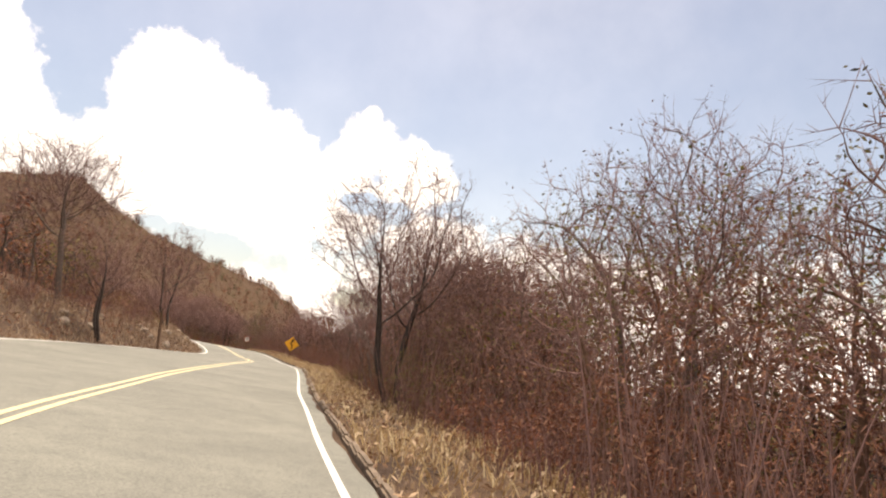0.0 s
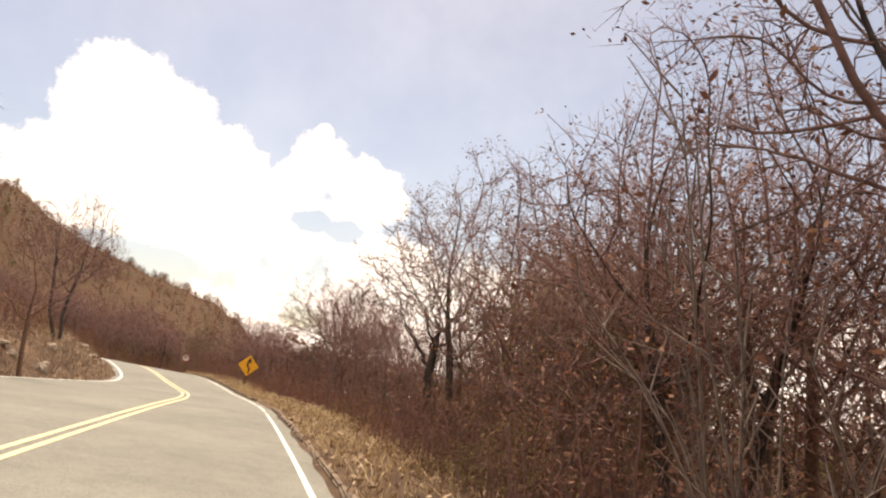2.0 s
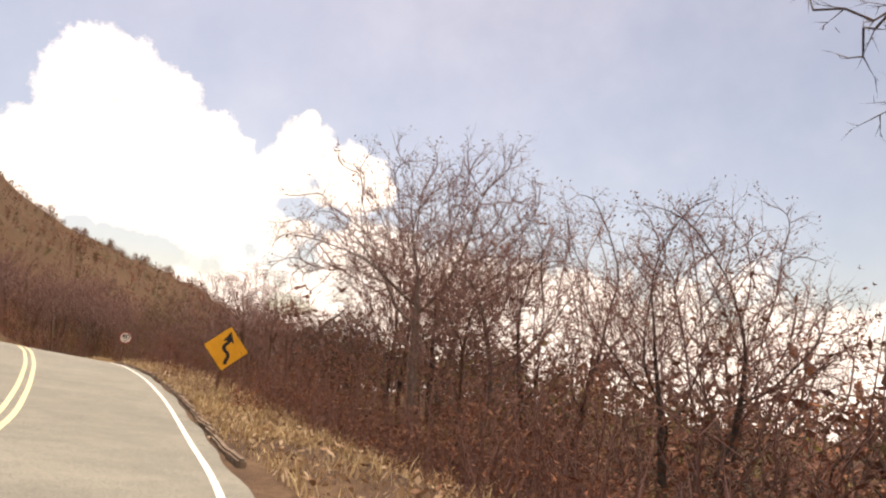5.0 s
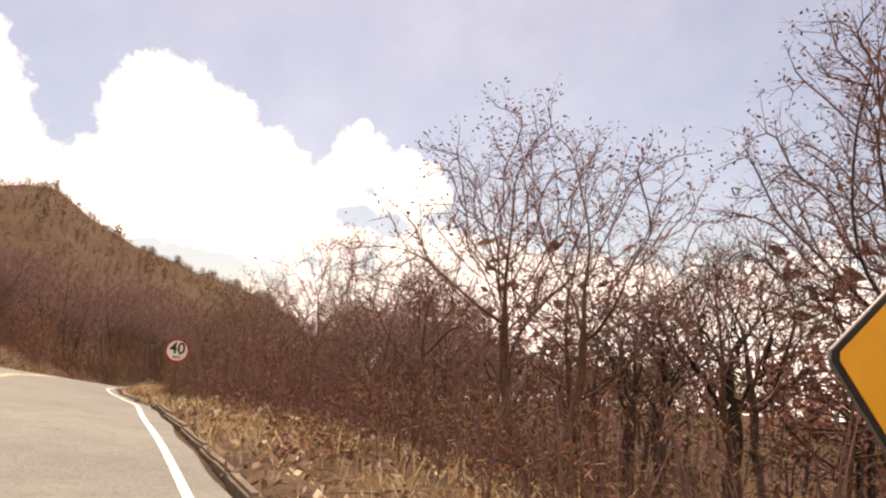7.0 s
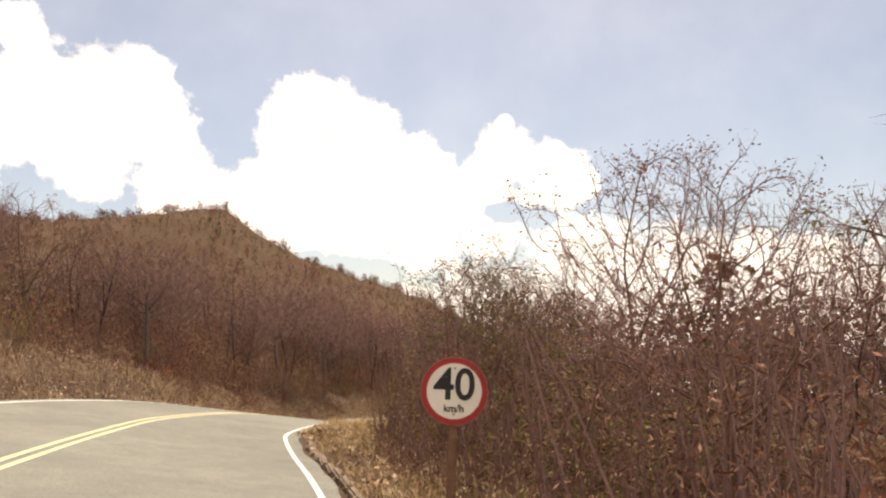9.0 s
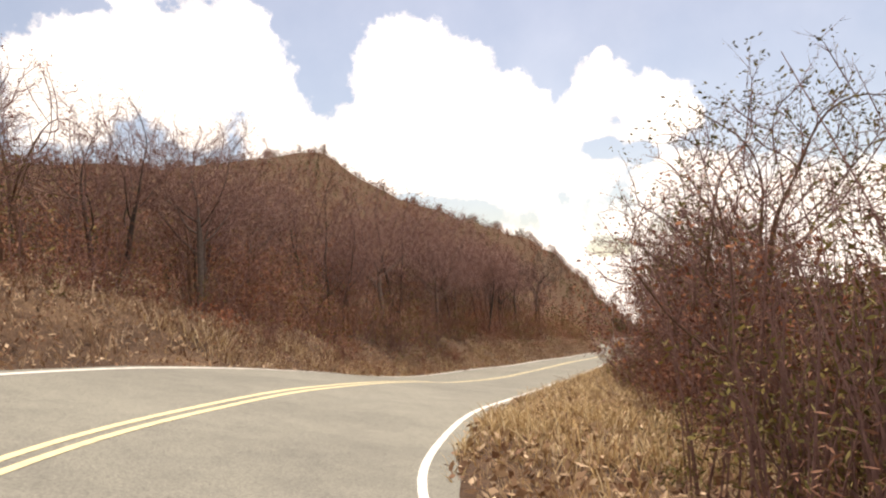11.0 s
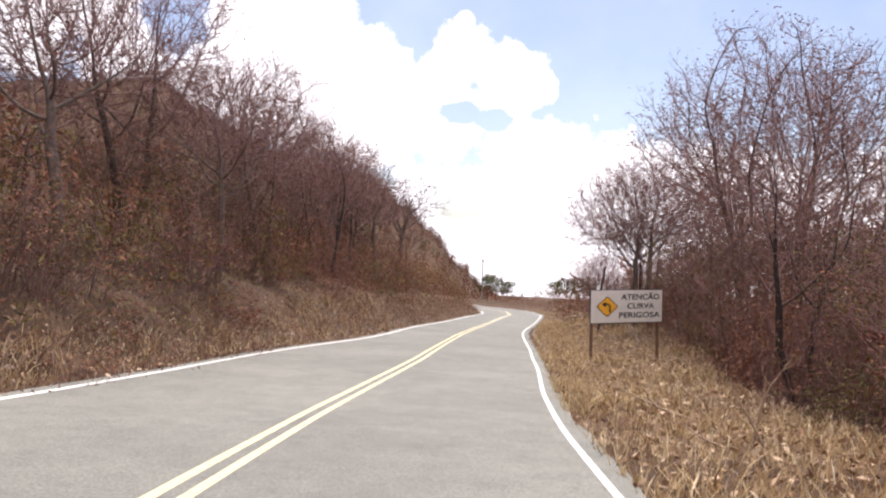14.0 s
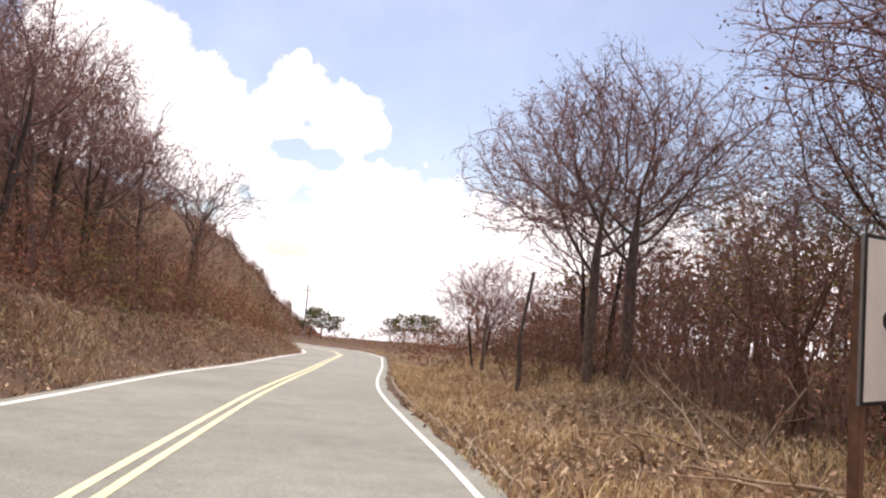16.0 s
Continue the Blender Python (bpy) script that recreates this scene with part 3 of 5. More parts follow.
def curve_board():
    xl, yl, xr, yr = -28.59, 132.64, -26.38, 133.93
    w = math.hypot(xr - xl, yr - yl)
    face = math.degrees(math.atan2(yr - yl, xr - xl))
    g = gz(xl, yl)
    top, hh = -3.18 - g, 0.99
    root = tagged(new("road_sign", None), "white curve warning board with yellow diamond on two brown posts", "road sign")
    root.matrix_world = pose(xl, yl, g, 0, -0.5, face)
    for px in (0.10, w - 0.13):
        part("post", box_bm(0.07, 0.07, top + 0.45, (px, 0.05, top / 2 - 0.275), 0.01), M_POST, root, "brown square post")
    zc = top - hh / 2
    plate = part("board", box_bm(w, 0.02, hh, (w / 2, 0, zc), 0.004), M_SIGN_BACK, root)
    part("border", box_bm(w - 0.004, 0.004, hh - 0.004, (w / 2, -0.0135, zc)), M_SIGN_BLACK, plate)
    part("face", box_bm(w - 0.055, 0.004, hh - 0.05, (w / 2, -0.0185, zc)), M_SIGN_WHITE, plate, "dull white face")
    cx, wide = 0.58, 1.24

    def spread(outline):
        return [(cx + (x - cx) * wide, z) for x, z in outline]

    part("diamond_border", plate_bm(spread(diamond_outline(0.44, cx, zc, 0.024)), -0.025, -0.0215), M_SIGN_BLACK, plate)
    part("diamond", plate_bm(spread(diamond_outline(0.395, cx, zc, 0.022)), -0.029, -0.0258), M_SIGN_YELLOW, plate, "small yellow diamond")
    part("arrow_shaft", stroke_bm([(cx + 0.09, zc - 0.16), (cx + 0.09, zc + 0.02), (cx + 0.07, zc + 0.06), (cx - 0.06, zc + 0.065)], 0.055, -0.032, -0.030), M_SIGN_BLACK, plate)
    part("arrow_head", plate_bm([(cx - 0.05, zc + 0.14), (cx - 0.19, zc + 0.065), (cx - 0.05, zc - 0.01)], -0.032, -0.030), M_SIGN_BLACK, plate)
    for k, (text, dx, stretch) in enumerate((("ATENÇÃO", 0.04, 1.30), ("CURVA", 0.04, 1.32), ("PERIGOSA", 0.0, 1.45))):
        lettering("line_of_text", text, 0.222, 1.715 + dx, zc + 0.265 - 0.265 * k, -0.023, M_SIGN_BLACK, plate, 0.005, stretch)


def utility_pole():
    x, y = -40.1, 237.3
    g = gz(x, y)
    h = -3.4 - g
    root = tagged(new("utility_pole", None), "thin grey concrete utility pole with a crossarm", "utility pole")
    root.location = (x, y, g)
    part("pole", cyl_bm(0.17, 0.10, -0.5, h, 12), M_POLE, root)
    arm = part("crossarm", box_bm(1.7, 0.1, 0.12, (0, -0.14, h - 0.9), 0.01), M_POST, root)
    part("brace", box_bm(0.05, 0.05, 0.9, (0.3, -0.14, h - 1.25), 0.0, Matrix.Rotation(0.7, 4, "Y")), M_POST, root)
    for px in (-0.75, 0.0, 0.75):
        part("insulator", cyl_bm(0.05, 0.035, h - 0.84, h - 0.65, 8, (px, -0.14)), M_SIGN_WHITE, arm)


def fence_post():
    x, y = -27.2, 149.6
    g = gz(x, y)
    V, F = [], []
    tube(V, F, [Vector((0, 0, -0.3)), Vector((0.05, 0, 0.5)), Vector((-0.06, 0.0, 1.4)), Vector((0.03, 0, 2.4)), Vector((0.14, 0, 3.4))], [0.07, 0.065, 0.055, 0.05, 0.045], 8)
    ob = new("wooden_post", mesh_from("wooden_post", V, F, [M_BARK_GREY], smooth=True))
    ob.matrix_world = pose(x, y, g, 0, 3, 0)
    tagged(ob, "crooked dark wooden post standing in dry grass", "post")


# ---------------------------------------------------------------- plants


def tube(V, F, pts, radii, n):
    base = len(V)
    last = len(pts) - 1
    for i, p in enumerate(pts):
        d = (pts[min(i + 1, last)] - pts[max(i - 1, 0)]).normalized()
        u = d.cross(Vector((0.31, 0.17, 0.93)) if abs(d.z) < 0.9 else Vector((1, 0.1, 0))).normalized()
        v = d.cross(u)
        for k in range(n):
            a = 2 * math.pi * k / n
            q = p + (u * math.cos(a) + v * math.sin(a)) * radii[i]
            V.append((q.x, q.y, q.z))
    for i in range(last):
        for k in range(n):
            a, b = base + i * n + k, base + i * n + (k + 1) % n
            F.append((a, b, b + n, a + n))


def leaf_quads(V, F, rnd, centre, count, spread, size):
    for _ in range(count):
        c = Vector(centre) + Vector((rnd.gauss(0, spread), rnd.gauss(0, spread), rnd.gauss(0, spread * 0.8)))
        a = Vector((rnd.gauss(0, 1), rnd.gauss(0, 1), rnd.gauss(0, 0.7))).normalized()
        b = a.cross(Vector((rnd.gauss(0, 1), rnd.gauss(0, 1), rnd.gauss(0, 1)))).normalized()
        s = size * rnd.uniform(0.55, 1.3)
        n = len(V)
        for q in (c - a * s, c + b * s * 0.45 + a * s * 0.1, c + a * s, c - b * s * 0.45 - a * s * 0.1):
            V.append((q.x, q.y, q.z))
        F.append((n, n + 1, n + 2, n + 3))


def unit(v):
    return v / (np.linalg.norm(v, axis=1)[:, None] + 1e-9)


def spikes(V, F, P, Q, r):
    """Slender three-sided twigs that run out to a point, from P to Q, r thick at the foot."""
    d = unit(Q - P)
    u = unit(np.cross(d, np.where(np.abs(d[:, 2:]) < 0.9, (0.0, 0.0, 1.0), (1.0, 0.0, 0.0))))
    v = np.cross(d, u)
    r = np.broadcast_to(np.asarray(r, float), (len(P),))[:, None]
    foot = [P + r * (u * math.cos(a) + v * math.sin(a)) for a in (0, 2.094, 4.189)]
    k = len(V) + 4 * np.arange(len(P))
    V.extend(map(tuple, np.stack([*foot, Q], 1).reshape(-1, 3).tolist()))
    for i, j in ((0, 1), (1, 2), (2, 0)):
        F.extend(map(tuple, np.stack([k + i, k + j, k + 3], 1).tolist()))


def spray(V, F, rs, P, D, each, length, subs, r, spread=0.5, rise=0.25):
    """Fans of fine twigs with side twigs, from the points P along D. Gives back the tips."""
    P, D = np.repeat(P, each, 0), np.repeat(D, each, 0)
    n = len(P)
    d = unit(D * 0.8 + rs.normal(0, spread, (n, 3)) + (0, 0, rise))
    ln = length * rs.uniform(0.5, 1.35, (n, 1))
    tips = P + d * ln
    spikes(V, F, P, tips, r)
    for _ in range(subs):
        foot = P + d * ln * rs.uniform(0.2, 0.9, (n, 1))
        d2 = unit(d + rs.normal(0, 0.55, (n, 3)) + (0, 0, rise * 0.4))
        end = foot + d2 * ln * rs.uniform(0.3, 0.65, (n, 1))
        spikes(V, F, foot, end, r * 0.6)
    return tips


def grow_tree(seed, height=6.0, width=0.9, base=0.38, points=420, step=0.2, gnarl=0.16, stems=1, thick=0.02, twigs=2, subs=2, twig_len=0.35, leaves=2, leaf_size=0.035, leaf_chance=0.3, up=0.1, bushy=0.6, fine=1.0, lumps=14, outer=False):
    """A dry-season tree whose limbs reach out for points spread through a rounded crown, with sprays of fine twigs and a few dry leaves."""
    rs = np.random.RandomState(seed)
    rnd = random.Random(seed)
    # the crown: lumps inside a dome
    mid = unit(rs.normal(0, 1, (lumps, 3))) * rs.uniform(0.35, 0.8, (lumps, 1))
    A = mid[rs.randint(0, lumps, points)] + rs.normal(0, 0.18, (points, 3))
    A = A[np.linalg.norm(A, axis=1) < 1.05]
    A[:, 2] = np.where(A[:, 2] < 0, A[:, 2] * 0.75, A[:, 2])
    A = A * (width * height / 2, width * height / 2, height * (1 - base) / 2) + (0, 0, height * (1 + base) / 2)
    pos, parent = [], []
    for k in range(stems):
        p, par = np.array([0.13 * k, 0.05 * k, -0.3]), -1
        lean = np.array([(k - (stems - 1) / 2) * 0.5 + rs.normal(0, 0.08), rs.normal(0, 0.1), 1.0])
        while p[2] < height * base * rs.uniform(0.85, 1.0):
            pos.append(p.copy())
            parent.append(par)
            par = len(pos) - 1
            d = lean + rs.normal(0, gnarl * 0.4, 3)
            p = p + d / np.linalg.norm(d) * step
    near = np.full(len(A), 1e9)
    who = np.zeros(len(A), int)
    fresh, turn = list(range(len(pos))), {}
    for _ in range(90):
        if not len(A) or not fresh:
            break
        P = np.array([pos[k] for k in fresh])
        dist = np.linalg.norm(A[:, None, :] - P[None, :, :], axis=2)
        m = dist.argmin(1)
        better = dist[np.arange(len(A)), m] < near
        near = np.where(better, dist[np.arange(len(A)), m], near)
        who = np.where(better, np.array(fresh)[m], who)
        keep = near > step * 1.25
        A, near, who = A[keep], near[keep], who[keep]
        fresh = []
        for k in np.unique(who):
            to = A[who == k] - pos[k]
            d = (to / np.linalg.norm(to, axis=1)[:, None]).sum(0)
            d = d / (np.linalg.norm(d) + 1e-9) + rs.normal(0, gnarl, 3) + (0, 0, up)
            q = pos[k] + d / np.linalg.norm(d) * step
            turn[k] = turn.get(k, 0) + 1
            if turn[k] > 4 or q[2] > height * 1.02:
                drop = who == k
                A, near, who = A[~drop], near[~drop], who[~drop]
                continue
            pos.append(q)
            parent.append(int(k))
            fresh.append(len(pos) - 1)
    n = len(pos)
    kids = [[] for _ in range(n)]
    load = np.ones(n)
    for k in range(n - 1, -1, -1):
        if parent[k] >= 0:
            load[parent[k]] += load[k]
            kids[parent[k]].append(k)
    # even out the zigzag of the limbs
    X = np.array(pos)
    heir = [max(c, key=lambda j: load[j]) if c else -1 for c in kids]
    if gnarl < 0.3:
        for _ in range(2):
            Y = X.copy()
            for k in range(n):
                if parent[k] >= 0 and heir[k] >= 0:
                    Y[k] = 0.5 * X[k] + 0.25 * (X[parent[k]] + X[heir[k]])
            X = Y
    thin = 0.005 * fine
    rad = thin + (thick * height / math.sqrt(stems) - thin) * (load / load.max()) ** 0.7
    wood, twig, leaf = ([], []), ([], []), ([], [])
    starts = [(k, -1) for k in range(n) if parent[k] < 0]
    ends = []
    while starts:
        k, frm = starts.pop()
        chain = ([frm] if frm >= 0 else []) + [k]
        while kids[k]:
            order = sorted(kids[k], key=lambda c: -load[c])
            starts += [(c, k) for c in order[1:]]
            k = order[0]
            chain.append(k)
        r0 = rad[chain[1]] if len(chain) > 1 else rad[chain[0]]
        V, F = wood if r0 > 0.022 else twig
        rr = [min(float(rad[c]), float(r0)) for c in chain]
        rr[-1] *= 0.5
        tube(V, F, [Vector(X[c]) for c in chain], rr, 6 if r0 > 0.06 else 4 if r0 > 0.03 else 3)
        ends += [chain[-1]] + [c for c in chain[1:-1] if rad[c] < 0.018 and rnd.random() < bushy]
    ends = [k for k in ends if parent[k] >= 0]
    E = np.array(ends)
    tips = spray(twig[0], twig[1], rs, X[E], unit(X[E] - X[np.array(parent)[E]]), twigs, twig_len, subs, 0.0042 * fine)
    centre = np.array([0, 0, height * (1 + base) / 2])
    far = np.linalg.norm((tips - centre) / (width / 2, width / 2, (1 - base) / 2), axis=1) / height
    for p, f in zip(tips, far):
        if rnd.random() < (leaf_chance * (2 if f > 0.85 else 0.2) if outer else leaf_chance):
            leaf_quads(leaf[0], leaf[1], rnd, p, leaves, 0.04 + leaf_size, leaf_size)
    return wood, twig, leaf


def plant(name, label, category, wood, twig, leaf, m_wood, m_twig, m_leaf, names=("trunk", "crown", "foliage"), group=""):
    root = tagged(new(name, None), label, category, group)
    for nm, (V, F), m in zip(names, (wood, twig, leaf), (m_wood, m_twig, m_leaf)):
        if F:
            part_mesh(nm, mesh_from(nm, V, F, [m], smooth=nm != "foliage"), root)
    return root


def grow_shrub(seed, stems=14, height=2.6, lean=0.35, side=7, leaves=3, leaf_chance=0.5, leaf_size=0.06, radius=0.5):
    rnd = random.Random(seed)
    wood, twig, leaf = ([], []), ([], []), ([], [])
    for s in range(stems):
        a, r0 = rnd.uniform(0, 6.28), radius * math.sqrt(rnd.random())
        p = Vector((math.cos(a) * r0, math.sin(a) * r0, -0.15))
        d = Vector((math.cos(a) * lean * rnd.random(), math.sin(a) * lean * rnd.random(), 1)).normalized()
        h = height * rnd.uniform(0.55, 1.05)
        pts = [p.copy()]
        dirs = [d.copy()]
        for i in range(3):
            d = (d + Vector((rnd.gauss(0, 0.2), rnd.gauss(0, 0.2), rnd.gauss(0.03, 0.06)))).normalized()
            p = p + d * h / 3
            pts.append(p.copy())
            dirs.append(d.copy())
        w = rnd.uniform(0.009, 0.022)
        tube(wood[0], wood[1], pts, [w * (1 - 0.25 * i) for i in range(4)], 3)
        for k in range(side):
            u = 0.2 + 0.8 * (k + rnd.random()) / side
            i = min(2, int(u * 3))
            q = pts[i].lerp(pts[i + 1], u * 3 - i)
            e = (dirs[i] + Vector((rnd.gauss(0, 0.8), rnd.gauss(0, 0.8), rnd.gauss(0.1, 0.4)))).normalized()
            ln = h * rnd.uniform(0.12, 0.3)
            m = q + e * ln * 0.5
            e2 = (e + Vector((rnd.gauss(0, 0.3), rnd.gauss(0, 0.3), 0.15))).normalized()
            t = m + e2 * ln * 0.5
            tube(twig[0], twig[1], [q, t], [w * 0.45, w * 0.2], 3)
            if rnd.random() < leaf_chance:
                leaf_quads(leaf[0], leaf[1], rnd, t, leaves, 0.10, leaf_size)
                leaf_quads(leaf[0], leaf[1], rnd, m, leaves // 2, 0.08, leaf_size)
    return wood, twig, leaf


winding_sign()
speed_sign()
curve_board()
utility_pole()
fence_post()

TREE_KINDS = [
    ("bare grey dry-season tree with a wide spreading crown", dict(seed=11, width=1.0, base=0.30, points=2000, step=0.17, lumps=26, twigs=2, subs=3, twig_len=0.34, bushy=0.8, leaves=3, leaf_chance=0.4, leaf_size=0.027, thick=0.017, fine=1.35), M_BARK_GREY, M_TWIG, M_LEAF_BROWN),
    # the darkness of these trunks against the light is put into the bark colour
    ("dry tree with a dense crown of fine upright branches, its bark coloured dark as if backlit", dict(seed=12, stems=2, width=0.78, base=0.22, points=1800, step=0.17, lumps=24, gnarl=0.14, up=0.3, twigs=2, subs=3, twig_len=0.34, bushy=0.8, leaves=3, leaf_chance=0.7, leaf_size=0.027, thick=0.018, fine=1.35), M_BARK_DARK, M_TWIG, M_LEAF_BROWN),
    ("forked tree with tufts of rust-coloured dry leaves at its tips", dict(seed=13, stems=2, width=1.15, base=0.30, points=1300, step=0.17, lumps=26, gnarl=0.16, up=0.3, twigs=2, subs=2, twig_len=0.3, bushy=0.7, thick=0.017, fine=1.4, leaves=4, leaf_chance=0.6, leaf_size=0.034, outer=True), M_BARK_BROWN, M_TWIG, M_LEAF_RUST),
    ("crooked dark bare tree with gnarled limbs", dict(seed=14, width=1.0, base=0.42, points=900, step=0.19, lumps=20, gnarl=0.36, thick=0.024, bushy=0.7, leaf_chance=0.03, twigs=2, subs=2, twig_len=0.24, fine=1.3), M_BARK_DARK, M_TWIG_DARK, M_LEAF_BROWN),
    ("slim tree with thin withered brown foliage", dict(seed=15, thick=0.013, width=0.75, base=0.2, points=600, step=0.21, lumps=18, subs=3, leaves=4, leaf_chance=0.4, leaf_size=0.028, fine=1.4), M_BARK_BROWN, M_TWIG, M_LEAF_BROWN),
    ("tree with sparse olive-green leaves on thin limbs", dict(seed=16, thick=0.013, stems=2, width=0.75, base=0.2, points=600, step=0.21, lumps=18, leaves=5, leaf_chance=0.8, leaf_size=0.038, fine=1.4), M_BARK_BROWN, M_TWIG, M_LEAF_OLIVE),
    # lighter kinds for the woods behind
    ("bare brown tree standing in the woods", dict(seed=31, thick=0.013, width=0.8, base=0.26, points=300, step=0.28, lumps=18, leaves=4, leaf_chance=0.35, leaf_size=0.034, twigs=2, subs=2, twig_len=0.5, up=0.2, fine=1.9), M_BARK_BROWN, M_TWIG, M_LEAF_BROWN),
    ("bare grey tree standing in the woods", dict(seed=32, thick=0.013, width=0.95, base=0.32, points=320, step=0.28, lumps=18, leaves=4, leaf_chance=0.25, leaf_size=0.034, twigs=2, subs=2, twig_len=0.5, fine=1.9), M_BARK_GREY, M_TWIG, M_LEAF_BROWN),
    ("brown-leaved tree standing in the woods", dict(seed=33, thick=0.013, width=0.9, base=0.2, points=260, step=0.29, lumps=18, twigs=2, subs=2, twig_len=0.5, leaves=5, leaf_chance=0.6, leaf_size=0.042, fine=1.9), M_BARK_BROWN, M_TWIG, M_LEAF_RUST),
    ("olive-leaved tree standing in the woods", dict(seed=34, thick=0.013, width=0.9, base=0.2, points=260, step=0.29, lumps=18, twigs=2, subs=2, twig_len=0.5, leaves=5, leaf_chance=0.6, leaf_size=0.042, fine=1.9), M_BARK_BROWN, M_TWIG, M_LEAF_OLIVE),
    ("dry tree with clumps of dark green leaves in its crown", dict(seed=41, thick=0.017, width=0.85, base=0.3, points=700, step=0.2, lumps=16, leaves=6, leaf_chance=0.8, leaf_size=0.04, fine=1.4), M_BARK_DARK, M_TWIG, M_LEAF_GREEN),
    ("dark green leafy tree at the far bend", dict(seed=35, width=0.9, base=0.12, points=260, step=0.26, leaves=7, leaf_chance=1.0, leaf_size=0.2, twigs=1, subs=1), M_BARK_BROWN, M_TWIG, M_LEAF_GREEN),
]
TREES = []
for lab, kw, a, b, c in TREE_KINDS:
    w, tw, lf = grow_tree(**kw)
    top = max(v[2] for v in tw[0])
    TREES.append((plant("tree", lab, "tree", w, tw, lf, a, b, c), top))
SHRUB_KINDS = [
    ("thicket of thin upright grey-brown stems", dict(seed=21, stems=16, height=2.8, lean=0.25, side=6, leaves=2, leaf_chance=0.35), M_TWIG, M_LEAF_BROWN),
    ("dry brown shrub with withered leaves", dict(seed=22, stems=14, height=2.0, lean=0.7, side=9, leaves=4, leaf_chance=0.7), M_TWIG, M_LEAF_BROWN),
    ("low rust-brown shrub on dry ground", dict(seed=23, stems=12, height=1.4, lean=0.9, side=9, leaves=4, leaf_chance=0.8), M_TWIG, M_LEAF_RUST),
    ("leafy olive-green shrub among dry stems", dict(seed=24, stems=12, height=2.2, lean=0.6, side=8, leaves=6, leaf_chance=0.9), M_TWIG, M_LEAF_OLIVE),
    ("tall bare twiggy shrub with pale stems", dict(seed=25, stems=14, height=3.4, lean=0.45, side=8, leaves=2, leaf_chance=0.35), M_BARK_GREY, M_LEAF_BROWN),
    ("tall dense rust-brown bush of dry leaves and twigs", dict(seed=26, stems=16, height=3.6, lean=0.55, side=8, leaves=5, leaf_chance=0.85, radius=0.8, leaf_size=0.046), M_TWIG, M_LEAF_RUST),
    ("tall dense dull-brown bush tangled with dry vines", dict(seed=27, stems=16, height=3.3, lean=0.5, side=8, leaves=5, leaf_chance=0.8, radius=0.8, leaf_size=0.046), M_TWIG, M_LEAF_BROWN),
    ("low mat of rust-brown withered weeds", dict(seed=28, stems=9, height=0.75, lean=1.3, side=5, leaves=4, leaf_chance=0.95, radius=0.7, leaf_size=0.05), M_TWIG, M_LEAF_RUST),
    ("low mat of pale straw-coloured dead weeds", dict(seed=29, stems=10, height=0.6, lean=1.4, side=5, leaves=3, leaf_chance=0.9, radius=0.7, leaf_size=0.05), M_STRAW, M_LITTER),
]
SHRUBS = []
for lab, kw, a, b in SHRUB_KINDS:
    (wv, wf), (tv, tf), lf = grow_shrub(**{"leaf_size": 0.036, **kw})
    wood = (wv + tv, wf + [tuple(i + len(wv) for i in f) for f in tf])
    SHRUBS.append(plant("shrub", lab, "shrub", wood, ([], []), lf, a, a, b, ("stem_clump", "twig", "foliage")))
    tagged(SHRUBS[-1].children[0], kind="stuff")
USED = set()


def put(ob, x, y, scale, turn, tilt=0.0, sink=0.05):
    m = pose(x, y, gz(x, y) - sink, tilt, 0, turn)
    if ob.name in USED:
        k = scale / ob.scale.x
        return copy_thing(ob, m @ Matrix.Diagonal((k, k, k, 1)))
    USED.add(ob.name)
    ob.matrix_basis = m @ Matrix.Diagonal((scale, scale, scale, 1))
    return ob


